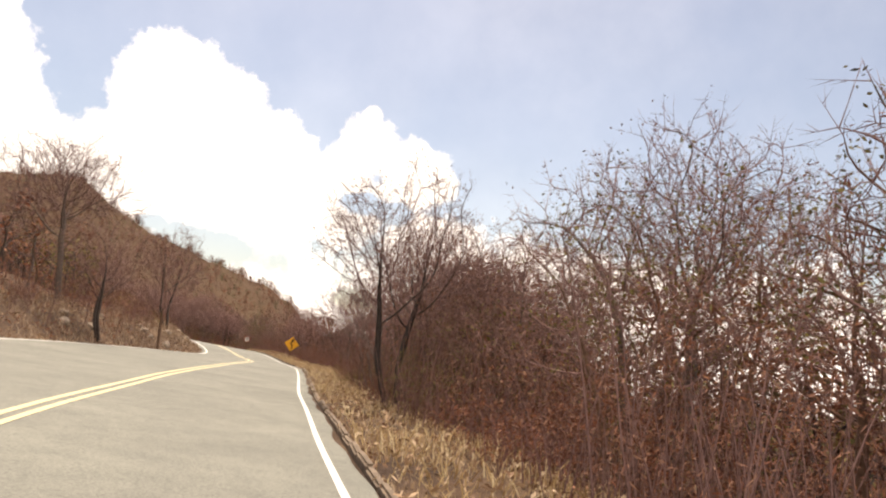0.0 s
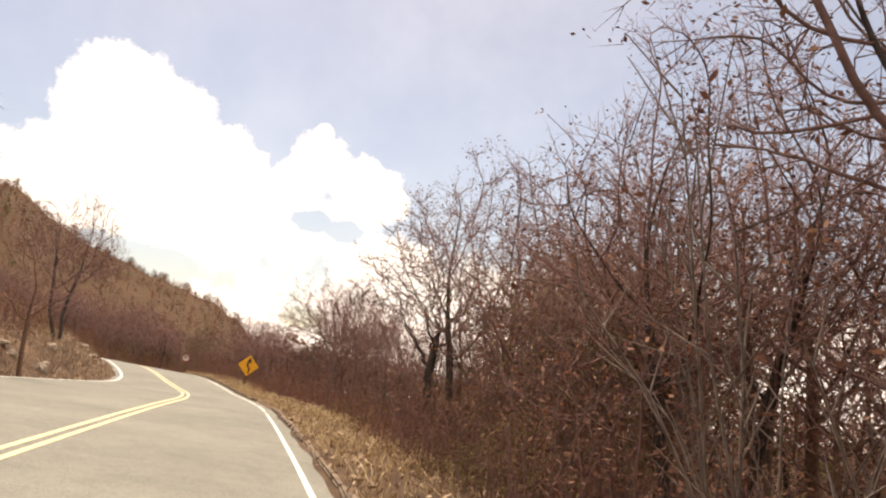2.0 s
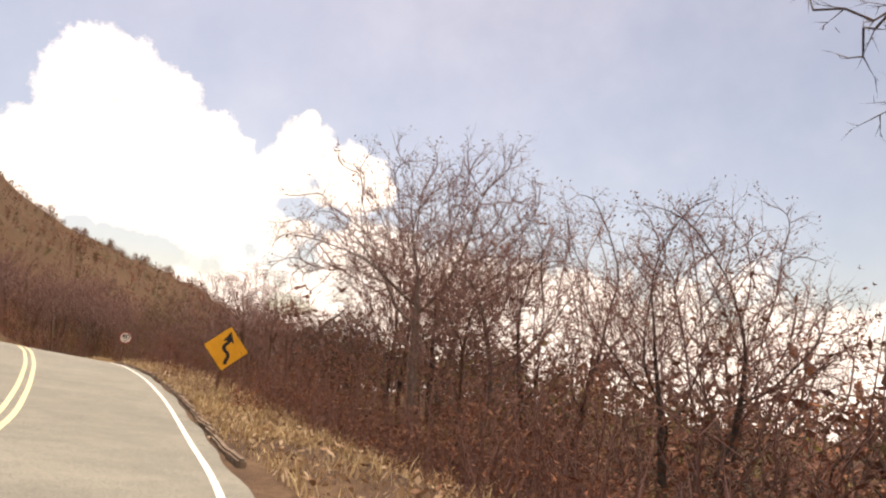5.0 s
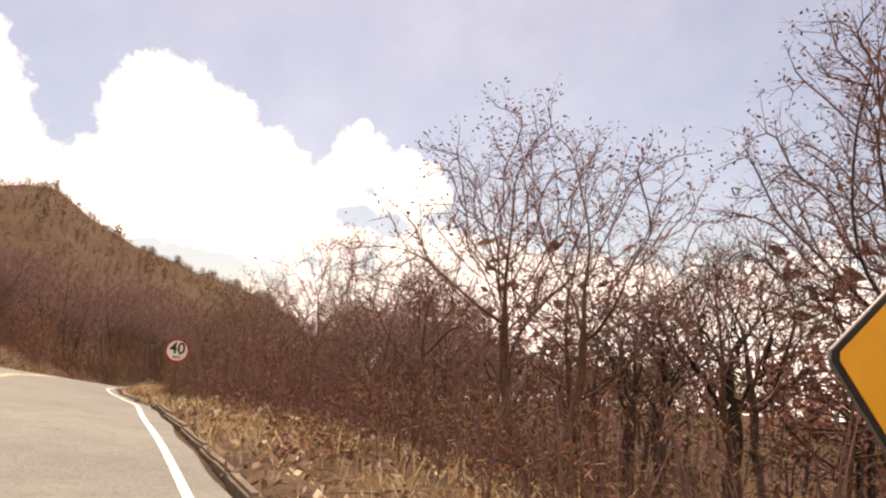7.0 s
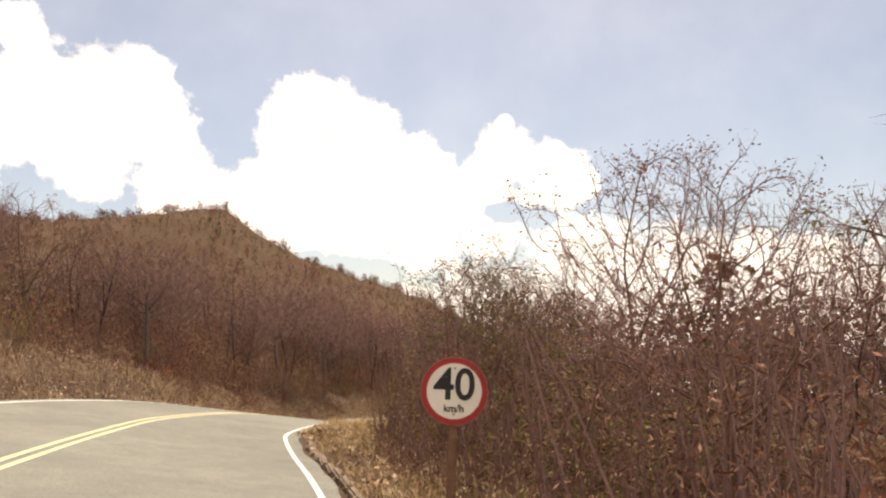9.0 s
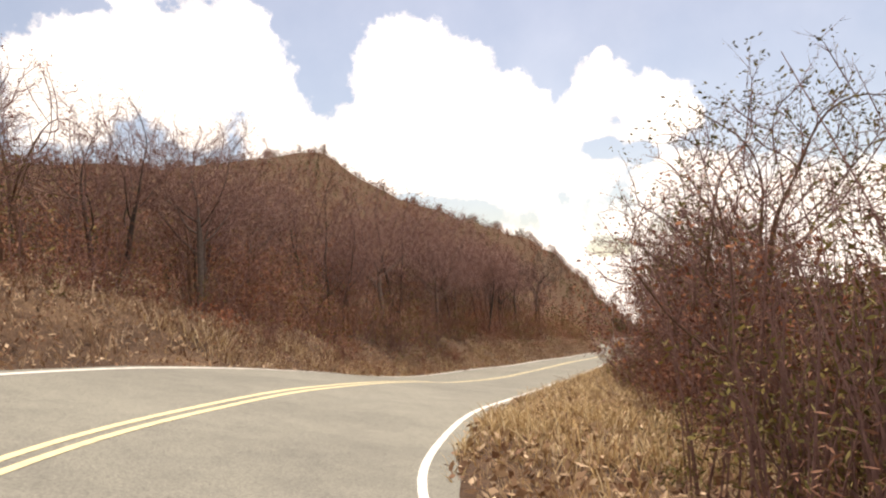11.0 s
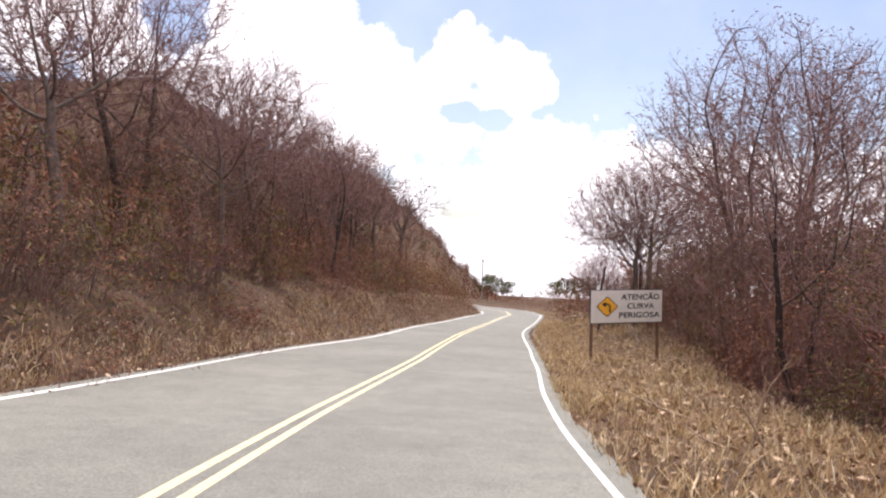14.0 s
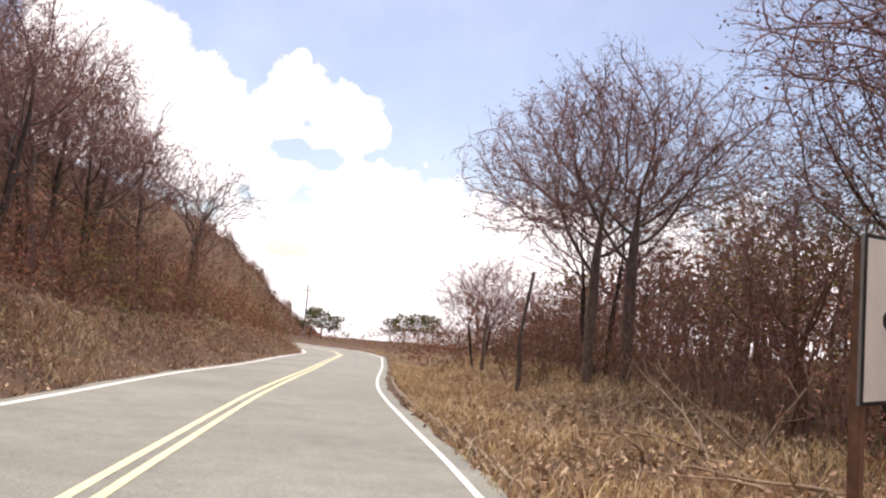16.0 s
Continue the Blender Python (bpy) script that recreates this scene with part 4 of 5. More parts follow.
# the trees that stand out: x, y, height of the crown's top, kind
HEROES = (
    # before the first sign
    (-0.9, 20.9, 6.5, 1), (5.5, 17.4, 7.0, 0), (0.2, 27.5, 6.2, 1), (0.9, 30.3, 5.2, 0), (-0.8, 42.9, 8.8, 1), (-2.6, 45.3, 5.5, 3), (0.8, 37.9, 4.6, 1), (1.8, 36.2, 5.2, 5),
    (2.5, 22.5, 5.4, 1), (5.2, 14.6, 5.6, 5), (1.4, 21.4, 4.4, 4), (2.9, 24.6, 4.8, 1), (5.4, 9.5, 4.4, 4), (0.4, 33.5, 4.0, 5), (2.2, 40.4, 5.6, 10), (4.0, 38.0, 5.9, 10), (-3.4, 52.5, 3.4, 1), (-2.0, 48.0, 3.2, 4),
    (-18.6, 37.9, 10.4, 0), (-19.8, 57.0, 8.6, 1), (-15.8, 44.5, 5.0, 4), (-15.5, 36.0, 6.2, 1),
    # between the signs
    (-6.9, 61.6, 6.3, 0), (-6.6, 71.5, 6.1, 1), (-5.4, 67.4, 5.8, 1), (-3.6, 60.2, 5.0, 1), (-12.1, 71.2, 3.35, 2), (-8.9, 74.0, 2.4, 3), (-9.6, 77.2, 2.2, 3), (-17.0, 89.8, 4.5, 2),
    (-6.1, 58.4, 3.2, 4), (-13.6, 81.0, 2.4, 1), (-12.8, 87.9, 3.5, 1), (-20.4, 86.6, 2.3, 5), (-19.6, 88.4, 2.0, 5), (-21.9, 97.8, 4.0, 5), (-18.7, 93.4, 3.4, 4), (-22.8, 101.5, 4.2, 4), (-15.2, 84.0, 2.2, 1),
    # round the curve board
    (-22.7, 137.0, 6.4, 1), (-21.2, 138.9, 5.7, 0), (-25.5, 148.5, 2.7, 0), (-25.0, 146.9, 3.0, 0), (-23.0, 140.2, 2.6, 1), (-24.6, 140.6, -1.0, 5), (-27.0, 157.5, -1.6, 0), (-26.4, 163.0, -2.0, 1), (-24.4, 151.0, 1.4, 1),
    (-25.2, 114.1, 1.4, 4), (-24.8, 126.0, 1.2, 1), (-25.0, 133.0, 0.4, 4),
    # on the hill side
    (-41.2, 127.0, 5.9, 0), (-43.8, 144.9, 7.5, 0), (-43.2, 155.5, 6.1, 1), (-43.3, 132.9, 8.1, 1), (-44.2, 123.1, 8.0, 1), (-44.9, 118.0, 7.0, 0), (-41.0, 112.0, 5.2, 4), (-42.1, 153.9, 4.6, 0), (-42.5, 166.8, 4.3, 0),
    (-43.9, 182.6, 5.3, 3), (-48.6, 161.4, 8.8, 1), (-45.0, 165.0, 6.0, 1), (-42.2, 159.7, 4.8, 1), (-41.8, 140.7, 4.7, 1), (-41.5, 175.0, 2.6, 4), (-40.4, 119.5, 4.6, 1), (-39.8, 107.5, 4.6, 1), (-40.2, 133.5, 4.2, 0), (-41.5, 98.0, 7.6, 1), (-39.5, 99.5, 6.9, 8), (-38.2, 101.0, 6.2, 1), (-37.5, 104.0, 5.9, 0), (-44.0, 101.0, 7.8, 0), (-37.6, 97.0, 4.4, 9), (-41.0, 148.0, 4.4, 1),
)
for x, y, top, kind in HEROES:
    put(TREES[kind][0], x, y, (top - gz(x, y)) / TREES[kind][1], (x * 77 + y * 31) % 360)
for x, y, top in ((-37.6, 234.0, -6.6), (-39.2, 237.0, -6.4), (-35.8, 235.0, -7.4), (-26.4, 233.0, -6.5), (-24.6, 232.0, -6.3), (-28.2, 235.0, -7.2), (-22.8, 229.0, -6.4)):
    put(TREES[11][0], x, y, (top - gz(x, y)) / TREES[11][1], (x * 37 + y * 51) % 360)

put(TREES[9][0], -25.0, 119.6, (-1.0 - gz(-25.0, 119.6)) / TREES[9][1], 40)
put(TREES[5][0], -24.2, 117.6, (-0.2 - gz(-24.2, 117.6)) / TREES[5][1], 140)
put(TREES[5][0], -24.9, 122.0, (-1.2 - gz(-24.9, 122.0)) / TREES[5][1], 250)
put(TREES[5][0], -23.6, 135.6, (-0.6 - gz(-23.6, 135.6)) / TREES[5][1], 200)


def scatter(seed, y0, y1, d0, d1, count, kinds, size, group=""):
    """Shrubs along the road between y0 and y1, d0 to d1 metres right of the middle line."""
    rnd = random.Random(seed)
    for _ in range(count):
        y, d = rnd.uniform(y0, y1), rnd.uniform(d0, d1)
        x = float(at(MID, y)) + d
        put(SHRUBS[rnd.choice(kinds)], x, y, rnd.uniform(*size), rnd.uniform(0, 360), rnd.uniform(-5, 5))


def scatter_trees(seed, y0, y1, d0, d1, count, kinds, heights):
    rnd = random.Random(seed)
    for _ in range(count):
        y, d = rnd.uniform(y0, y1), rnd.uniform(d0, d1)
        x = float(at(MID, y)) + d
        k = rnd.choice(kinds)
        put(TREES[k][0], x, y, rnd.uniform(*heights) / TREES[k][1], rnd.uniform(0, 360), rnd.uniform(-4, 4))


scatter(1, 8, 60, 6.2, 11, 30, (0, 1, 1, 4, 4, 2), (0.7, 1.2))
scatter(21, 2, 60, 6.8, 11, 22, (5, 6, 6, 3), (0.7, 1.1))
scatter(2, 60, 92, 6.4, 11, 28, (0, 1, 1, 2, 4, 3), (0.6, 0.9))
scatter(3, 88, 112, 6.2, 9, 15, (0, 1, 1, 3, 4, 4), (0.8, 1.3))
scatter(23, 90, 112, 6.6, 9, 12, (5, 6, 6, 3), (0.85, 1.25))
scatter(33, 112, 131, 8.0, 10.5, 16, (5, 6, 6, 3, 4), (0.65, 1.0))
scatter(31, 150, 182, 6.4, 11, 6, (5, 6, 6, 3), (0.8, 1.2))
scatter(24, 130, 165, 8.6, 12, 12, (5, 6, 6, 0, 4), (0.8, 1.2))
scatter(4, 20, 60, -11, -7.2, 12, (1, 1, 2, 2, 3), (0.6, 1.1))
scatter(5, 72, 112, -10.5, -6.0, 14, (1, 1, 2, 2, 3), (0.6, 1.1))
scatter(6, 104, 180, -11, -6.0, 22, (1, 1, 2, 2, 3, 0), (0.7, 1.3))
scatter(26, 96, 180, -7.6, -4.7, 20, (7, 2, 2, 1), (0.7, 1.2))
scatter(32, 96, 150, -8.6, -6.4, 7, (1, 5, 6, 3), (0.5, 0.8))
scatter(28, 0, 92, 4.6, 6.6, 20, (7, 8, 8), (0.5, 0.9))
scatter_trees(13, 9, 38, 6.6, 10, 13, (8, 4, 6, 9), (3.0, 4.6))
scatter_trees(14, 90, 104, 6.2, 9.5, 8, (5, 8, 9), (3.4, 4.6))
scatter_trees(15, 104, 131, 7.8, 11, 12, (8, 8, 6, 9), (2.5, 3.6))
scatter_trees(7, 3, 60, 8.5, 17, 56, (6, 6, 7, 7, 8, 9), (5.0, 7.6))
scatter_trees(37, 26, 40, 10.0, 15, 6, (8, 9, 6, 5), (5.0, 7.2))
scatter_trees(38, 40, 54, 11.0, 16, 8, (8, 9, 6, 7), (5.0, 7.0))
scatter_trees(39, 62, 77, 9.5, 15, 9, (6, 7, 3, 6), (3.8, 5.2))
scatter_trees(8, 64, 95, 9, 18, 22, (6, 7, 6, 8, 9), (3.4, 4.8))
scatter_trees(16, 73, 88, 6.8, 11, 9, (6, 6, 7, 4), (2.7, 3.6))
scatter_trees(9, 130, 180, 9, 18, 14, (6, 7, 6, 9), (4.0, 6.0))
scatter_trees(10, 18, 75, -22, -10, 20, (6, 7, 8, 9), (4.0, 6.0))
scatter_trees(11, 72, 108, -24, -8.5, 32, (6, 7, 8, 8, 9), (3.2, 5.0))
scatter_trees(12, 104, 215, -26, -9, 46, (6, 7, 9, 6, 8, 9), (3.2, 5.0))
scatter_trees(17, 102, 172, -14, -7.4, 40, (6, 9, 7, 8, 8, 9, 4), (3.4, 5.4))
scatter(38, 80, 91, 6.0, 8.5, 7, (3,), (0.7, 1.0))
scatter(36, 104, 121, 6.0, 7.8, 6, (3,), (0.9, 1.3))
scatter(34, 103, 168, -8.8, -5.9, 38, (5, 6, 6, 3, 6, 3), (0.6, 1.05))
scatter(35, 82, 104, -9.5, -5.6, 14, (6, 3, 3, 5), (0.5, 0.8))
scatter_trees(18, 104, 170, -10.5, -7.0, 16, (9, 9, 8), (3.2, 4.6))


def dead_branch(seed, x, y, length, turn, lean=0.0):
    """A fallen dry branch with a few side twigs, lying on the verge or propped up in it."""
    rnd = random.Random(seed)
    V, F = [], []
    p, d = Vector((0, 0, 0.03)), Vector((math.cos(radians(lean)), 0, math.sin(radians(lean)))).normalized()
    pts = [p]
    for k in range(5):
        d = (d + Vector((0, rnd.gauss(0, 0.15), rnd.gauss(0, 0.08)))).normalized()
        p = p + d * length / 5
        p.z = max(p.z, 0.02)
        pts.append(p.copy())
    w = 0.012 + 0.006 * length
    tube(V, F, pts, [w * (1 - 0.15 * k) for k in range(6)], 6)
    for k in range(4 + int(length)):
        i = rnd.randint(1, 4)
        e = (d + Vector((rnd.gauss(0, 0.5), rnd.gauss(0, 0.9), rnd.gauss(0.3, 0.4)))).normalized()
        ln = length * rnd.uniform(0.15, 0.4)
        m = pts[i] + e * ln * 0.5
        e = (e + Vector((rnd.gauss(0, 0.3), rnd.gauss(0, 0.3), rnd.gauss(0, 0.3)))).normalized()
        tube(V, F, [pts[i], m, m + e * ln * 0.5], [w * 0.5, w * 0.38, w * 0.15], 4)
    ob = new("dead_branch", mesh_from("dead_branch", V, F, [M_STRAW], smooth=True))
    ob.matrix_world = pose(x, y, gz(x, y), 0, 0, turn)
    tagged(ob, "bleached dead branch lying on the dry verge" if lean < 20 else "bleached dead branch propped up in the dry thicket", "branch", "dead branches")


def rock(seed, x, y, size):
    rnd = random.Random(seed)
    bm = bmesh.new()
    bmesh.ops.create_icosphere(bm, subdivisions=2, radius=size)
    k = [rnd.uniform(0.6, 1.3) for _ in range(3)]
    for v in bm.verts:
        n = v.co.normalized()
        v.co *= 1 + 0.22 * math.sin(5 * n.x + seed) * math.sin(4 * n.y + 2 * seed) + rnd.uniform(-0.06, 0.06)
        v.co = Vector((v.co.x * k[0], v.co.y * k[1], v.co.z * 0.6 * k[2]))
    me = bpy.data.meshes.new("rock")
    bm.to_mesh(me)
    bm.free()
    me.materials.append(M_ROCK)
    ob = new("rock", me)
    ob.matrix_world = pose(x, y, gz(x, y) + size * 0.1, 0, 0, rnd.uniform(0, 360))
    tagged(ob, "pale weathered rock half sunk in the bank", "rock", "rocks on the bank")


def debris():
    rnd = random.Random(91)
    for k in range(26):
        y = rnd.uniform(129, 146)
        dead_branch(200 + k, float(at(MID, y)) + rnd.uniform(5.6, 8.6), y, rnd.uniform(1.0, 2.6), rnd.uniform(0, 360), rnd.choice((4, 8, 12)))
    dead_branch(310, -27.4, 119.8, 1.25, 30, 82)
    dead_branch(311, -27.3, 119.7, 0.9, 140, 62)
    dead_branch(312, -24.8, 130.4, 2.3, 35, 55)
    dead_branch(301, -25.6, 139.3, 2.4, 20, 58)
    dead_branch(302, -25.9, 139.0, 1.9, 150, 40)
    dead_branch(303, -26.2, 140.6, 1.6, 80, 50)
    for k in range(12):
        y = rnd.uniform(58, 76)
        dead_branch(230 + k, float(at(MID, y)) + rnd.uniform(4.9, 7.5), y, rnd.uniform(0.7, 1.8), rnd.uniform(0, 360), rnd.choice((4, 8, 14)))
    for k in range(12):
        y = rnd.uniform(8, 45)
        dead_branch(260 + k, float(at(MID, y)) + rnd.uniform(4.8, 7.0), y, rnd.uniform(0.7, 1.6), rnd.uniform(0, 360), rnd.choice((4, 8, 14)))
    for k in range(12):
        y = rnd.uniform(98, 128)
        dead_branch(280 + k, float(at(MID, y)) + rnd.uniform(4.9, 7.0), y, rnd.uniform(0.7, 1.8), rnd.uniform(0, 360), rnd.choice((4, 8, 14)))
    for k in range(16):
        y = rnd.uniform(34, 66)
        rock(400 + k, float(at(MID, y)) - float(at(LEFT_LANE, y)) - rnd.uniform(0.9, 2.6), y, rnd.uniform(0.10, 0.32))
    for k in range(10):
        y = rnd.uniform(98, 150)
        rock(430 + k, float(at(MID, y)) - float(at(LEFT_LANE, y)) - rnd.uniform(0.8, 2.2), y, rnd.uniform(0.08, 0.22))


def crumpled_paper(x, y):
    """A pale crumpled wrapper lying in the dry grass."""
    rnd = random.Random(5)
    bm = bmesh.new()
    bmesh.ops.create_grid(bm, x_segments=9, y_segments=6, size=0.5)
    for v in bm.verts:
        v.co = Vector((v.co.x * 0.32 + rnd.uniform(-0.012, 0.012), v.co.y * 0.16, 0.03 + 0.05 * math.sin(9 * v.co.x + 1) * math.cos(7 * v.co.y) + rnd.uniform(-0.018, 0.018)))
    bmesh.ops.solidify(bm, geom=bm.faces[:], thickness=0.003)
    me = bpy.data.meshes.new("paper_wrapper")
    bm.to_mesh(me)
    bm.free()
    me.materials.append(M_SIGN_WHITE)
    ob = new("paper_wrapper", me)
    ob.matrix_world = pose(x, y, gz(x, y) + 0.05, 12, 8, 30)
    tagged(ob, "pale crumpled paper wrapper caught in the dry grass", "litter")


debris()
crumpled_paper(-19.0, 79.3)


def hill_woods():
    """Woods on the hillside, in the valley and on the far spur: many small crowns with stems, joined."""
    rnd = random.Random(77)

    def grown(k):
        wood, twig, leaf = grow_tree(600 + k, height=4.6, width=(0.8, 1.0, 0.9, 0.7)[k % 4], base=0.22, points=60, step=0.42, lumps=10, thick=0.014, twigs=2, subs=1, twig_len=0.75, bushy=0.8, leaves=4, leaf_chance=(0.5, 1.0, 0.8, 1.0)[k % 4], leaf_size=0.17, fine=3.2)
        V, F, S = [], [], []
        for (v, f), slot in ((wood, 0), (twig, 4), (leaf, (1, 2, 1, 3, 1, 3, 2, 3)[k])):
            F += [tuple(i + len(V) for i in face) for face in f]
            S += [slot] * len(f)
            V += v
        return np.array(V), F, S

    def proto(k, clumps, per, size):
        V, F = [], []
        tube(V, F, [Vector((0, 0, -0.5)), Vector((rnd.gauss(0, 0.2), 0, 1.5)), Vector((rnd.gauss(0, 0.4), rnd.gauss(0, 0.3), 3.8))], [0.09, 0.07, 0.02], 3)
        n = len(F)
        for j in range(clumps):
            a, r, z = rnd.uniform(0, 6.28), 1.5 * math.sqrt(rnd.random()), rnd.uniform(0.5, 4.3)
            r *= 1.0 - 0.5 * abs(z - 2.6) / 2.1
            leaf_quads(V, F, rnd, (math.cos(a) * r, math.sin(a) * r, z), per, 0.22, size)
        return np.array(V), F, [0] * n + [(1, 2, 1, 3, 1, 2, 3, 2)[k]] * (len(F) - n)

    near, distant = [grown(k) for k in range(8)], [proto(k, 15, 2, 0.34) for k in range(5)]
    for name, label, count, ds, yr, size, protos, mats in (
        # dark bark in both near woods, dark twigs on the hill: shade put into colour
        ("hillside_woods", "brown leafless woods covering the hillside", 900, (-90, -12), (14, 192), (0.8, 1.3), near, (M_BARK_DARK, M_LEAF_BROWN, M_LEAF_RUST, M_LEAF_OLIVE, M_TWIG_DARK)),
        ("valley_woods", "brown dry woods falling away into the valley", 420, (15, 48), (-4, 200), (0.9, 1.5), near, (M_BARK_DARK, M_LEAF_BROWN, M_LEAF_RUST, M_LEAF_OLIVE, M_TWIG)),
        ("far_valley_woods", "thin brown woods on the valley floor", 500, (44, 210), (-60, 240), (1.2, 2.0), distant, (M_BARK_BROWN, M_LEAF_BROWN, M_LEAF_RUST, M_LEAF_OLIVE)),
        ("distant_woods", "olive and brown woods on the distant mountain spur", 4600, (3, 64), (330, 715), (1.1, 1.9), distant, (M_BARK_BROWN, M_LEAF_BROWN, M_LEAF_GREEN, M_LEAF_RUST)),
    ):
        Vs, Fs, Ss, base = [], [], [], 0
        for _ in range(count):
            y, u = rnd.uniform(*yr), rnd.random()
            if name == "distant_woods":
                r, az = yr[1] - (yr[1] - yr[0]) * u**1.5, radians(rnd.uniform(*ds))
                x, y = -15 - r * math.sin(az), 60 + r * math.cos(az)
            else:
                d = ds[1] + (ds[0] - ds[1]) * u ** 1.2 if ds[1] < 0 else ds[0] + (ds[1] - ds[0]) * u**1.2
                x = float(at(MID, min(y, 236))) + d
            V, F, S = rnd.choice(protos)
            s, a = rnd.uniform(*size) * (0.8 if name == "hillside_woods" else 1.0), rnd.uniform(0, 6.28)
            R = np.array([[math.cos(a), -math.sin(a), 0], [math.sin(a), math.cos(a), 0], [0, 0, 1]]) * s
            Vs.append(V @ R.T + (x, y, gz(x, y) - 0.2))
            Fs += [tuple(i + base for i in f) for f in F]
            Ss += S
            base += len(V)
        tagged(new(name, mesh_from(name, np.concatenate(Vs), Fs, mats, Ss)), label, "woods", kind="stuff")


def lump(x, y):
    """How high the scrub stands, 0 to 1: rounded bushes with dips between."""
    return np.clip(0.5 + 0.55 * rough_noise(x * 1.9, y * 1.9) + 0.2 * np.sin(2.9 * x + 1.3 * y), 0.08, 1)


def brush(name, label, seed, bands, material, width):
    """A thicket of thin bent stems, each a slender three-sided rod: y0, y1, d0, d1, count, height."""
    rs = np.random.RandomState(seed)
    rings = []
    for y0, y1, d0, d1, count, height in bands:
        y, d = rs.uniform(y0, y1, count), rs.uniform(d0, d1, count)
        x = at(MID, y) + d
        z = ground_z(x, y) - 0.05
        h = height * rs.uniform(0.45, 1.02, count) * (0.25 + 0.75 * lump(x, y))
        w = width * rs.uniform(0.6, 1.5, count)
        lean = np.clip(rs.normal(0, 0.2, (count, 2)), -0.28, 0.28)
        bend = np.clip(rs.normal(0, 0.14, (count, 2)), -0.2, 0.2)
        parts = []
        for u, f in ((0, 1), (0.35, 0.85), (0.7, 0.6), (1, 0.25)):
            cx, cy = x + h * (lean[:, 0] * u + bend[:, 0] * u * u), y + h * (lean[:, 1] * u + bend[:, 1] * u * u)
            for k in range(3):
                a = 2.094 * k
                parts.append(np.stack([cx + w * f * math.cos(a), cy + w * f * math.sin(a), z + h * u], 1))
        rings.append(np.stack(parts, 1).reshape(-1, 3))
    V = np.concatenate(rings)
    k = np.arange(len(V) // 12) * 12
    F = []
    for r in range(3):
        for c in range(3):
            a, b = r * 3 + c, r * 3 + (c + 1) % 3
            F.append(np.stack([k + a, k + b, k + b + 3, k + a + 3], 1))
    tagged(new(name, mesh_from(name, V, np.concatenate(F), [material])), label, "brush", kind="stuff")


def blades(name, label, seed, bands, material, height, width, lie=0.25):
    """Loose upright blades: for each band y0, y1, d0, d1, count."""
    rs = np.random.RandomState(seed)
    Vs = []
    for y0, y1, d0, d1, count in bands:
        y, d = rs.uniform(y0, y1, count), d0 + (d1 - d0) * rs.rand(count) ** 1.2
        x = at(MID, y) + d
        off, near = along(x, y)
        keep = (rough_noise(x * 3, y * 3) + rs.rand(count) * 1.2 > 0.1) & ((off > at(RIGHT_LANE, near) + np.where((near > 90) & (near < 150), 0.22, 0.5)) | (off < -at(LEFT_LANE, near) - 0.38))
        x, y = x[keep], y[keep]
        n = len(x)
        z = ground_z(x, y) - 0.02
        h, w, a = height * rs.uniform(0.3, 1.0, n) * (0.45 + 1.1 * lump(x * 1.7, y * 1.7)), width * rs.uniform(0.6, 1.4, n), rs.uniform(0, 6.28, n)
        lx, ly = rs.normal(0, lie, n) * h, rs.normal(0, lie, n) * h
        cx, cy = np.cos(a) * w, np.sin(a) * w
        b0, b1 = np.stack([x - cx, y - cy, z], 1), np.stack([x + cx, y + cy, z], 1)
        m0, m1 = np.stack([x - cx * 0.7 + lx * 0.4, y - cy * 0.7 + ly * 0.4, z + h * 0.6], 1), np.stack([x + cx * 0.7 + lx * 0.4, y + cy * 0.7 + ly * 0.4, z + h * 0.6], 1)
        tip = np.stack([x + lx, y + ly, z + h], 1)
        Vs.append(np.stack([b0, b1, m1, m0, tip], 1).reshape(-1, 3))
    V = np.concatenate(Vs)
    k = np.arange(len(V) // 5) * 5
    F = np.stack([k, k + 1, k + 2, k + 3], 1).tolist() + np.stack([k + 3, k + 2, k + 4], 1).tolist()
    tagged(new(name, mesh_from(name, V, F, [material])), label, "grass", kind="stuff")


def litter(name, label, seed, bands, material, size, rise):
    rs = np.random.RandomState(seed)
    Vs = []
    for y0, y1, d0, d1, count in bands:
        y, d = rs.uniform(y0, y1, count), rs.uniform(d0, d1, count)
        x = at(MID, y) + d
        off, near = along(x, y)
        keep = (off > at(RIGHT_LANE, near) + np.where((near > 90) & (near < 150), 0.22, 0.4)) | (off < -at(LEFT_LANE, near) - 0.25)
        x, y = x[keep], y[keep]
        count = len(x)
        z = ground_z(x, y) + rise[0] + (rise[1] - rise[0]) * rs.rand(count) ** 1.4
        u, v = rs.normal(0, 1, (count, 3)), rs.normal(0, 1, (count, 3))
        u /= np.linalg.norm(u, axis=1)[:, None]
        v /= np.linalg.norm(v, axis=1)[:, None]
        s = size * rs.uniform(0.5, 1.4, count)[:, None]
        c = np.stack([x, y, z], 1)
        Vs.append(np.stack([c - u * s, c + v * s * 0.5, c + u * s, c - v * s * 0.5], 1).reshape(-1, 3))
    V = np.concatenate(Vs)
    F = np.arange(len(V)).reshape(-1, 4).tolist()
    tagged(new(name, mesh_from(name, V, F, [material])), label, "leaf litter", kind="stuff")


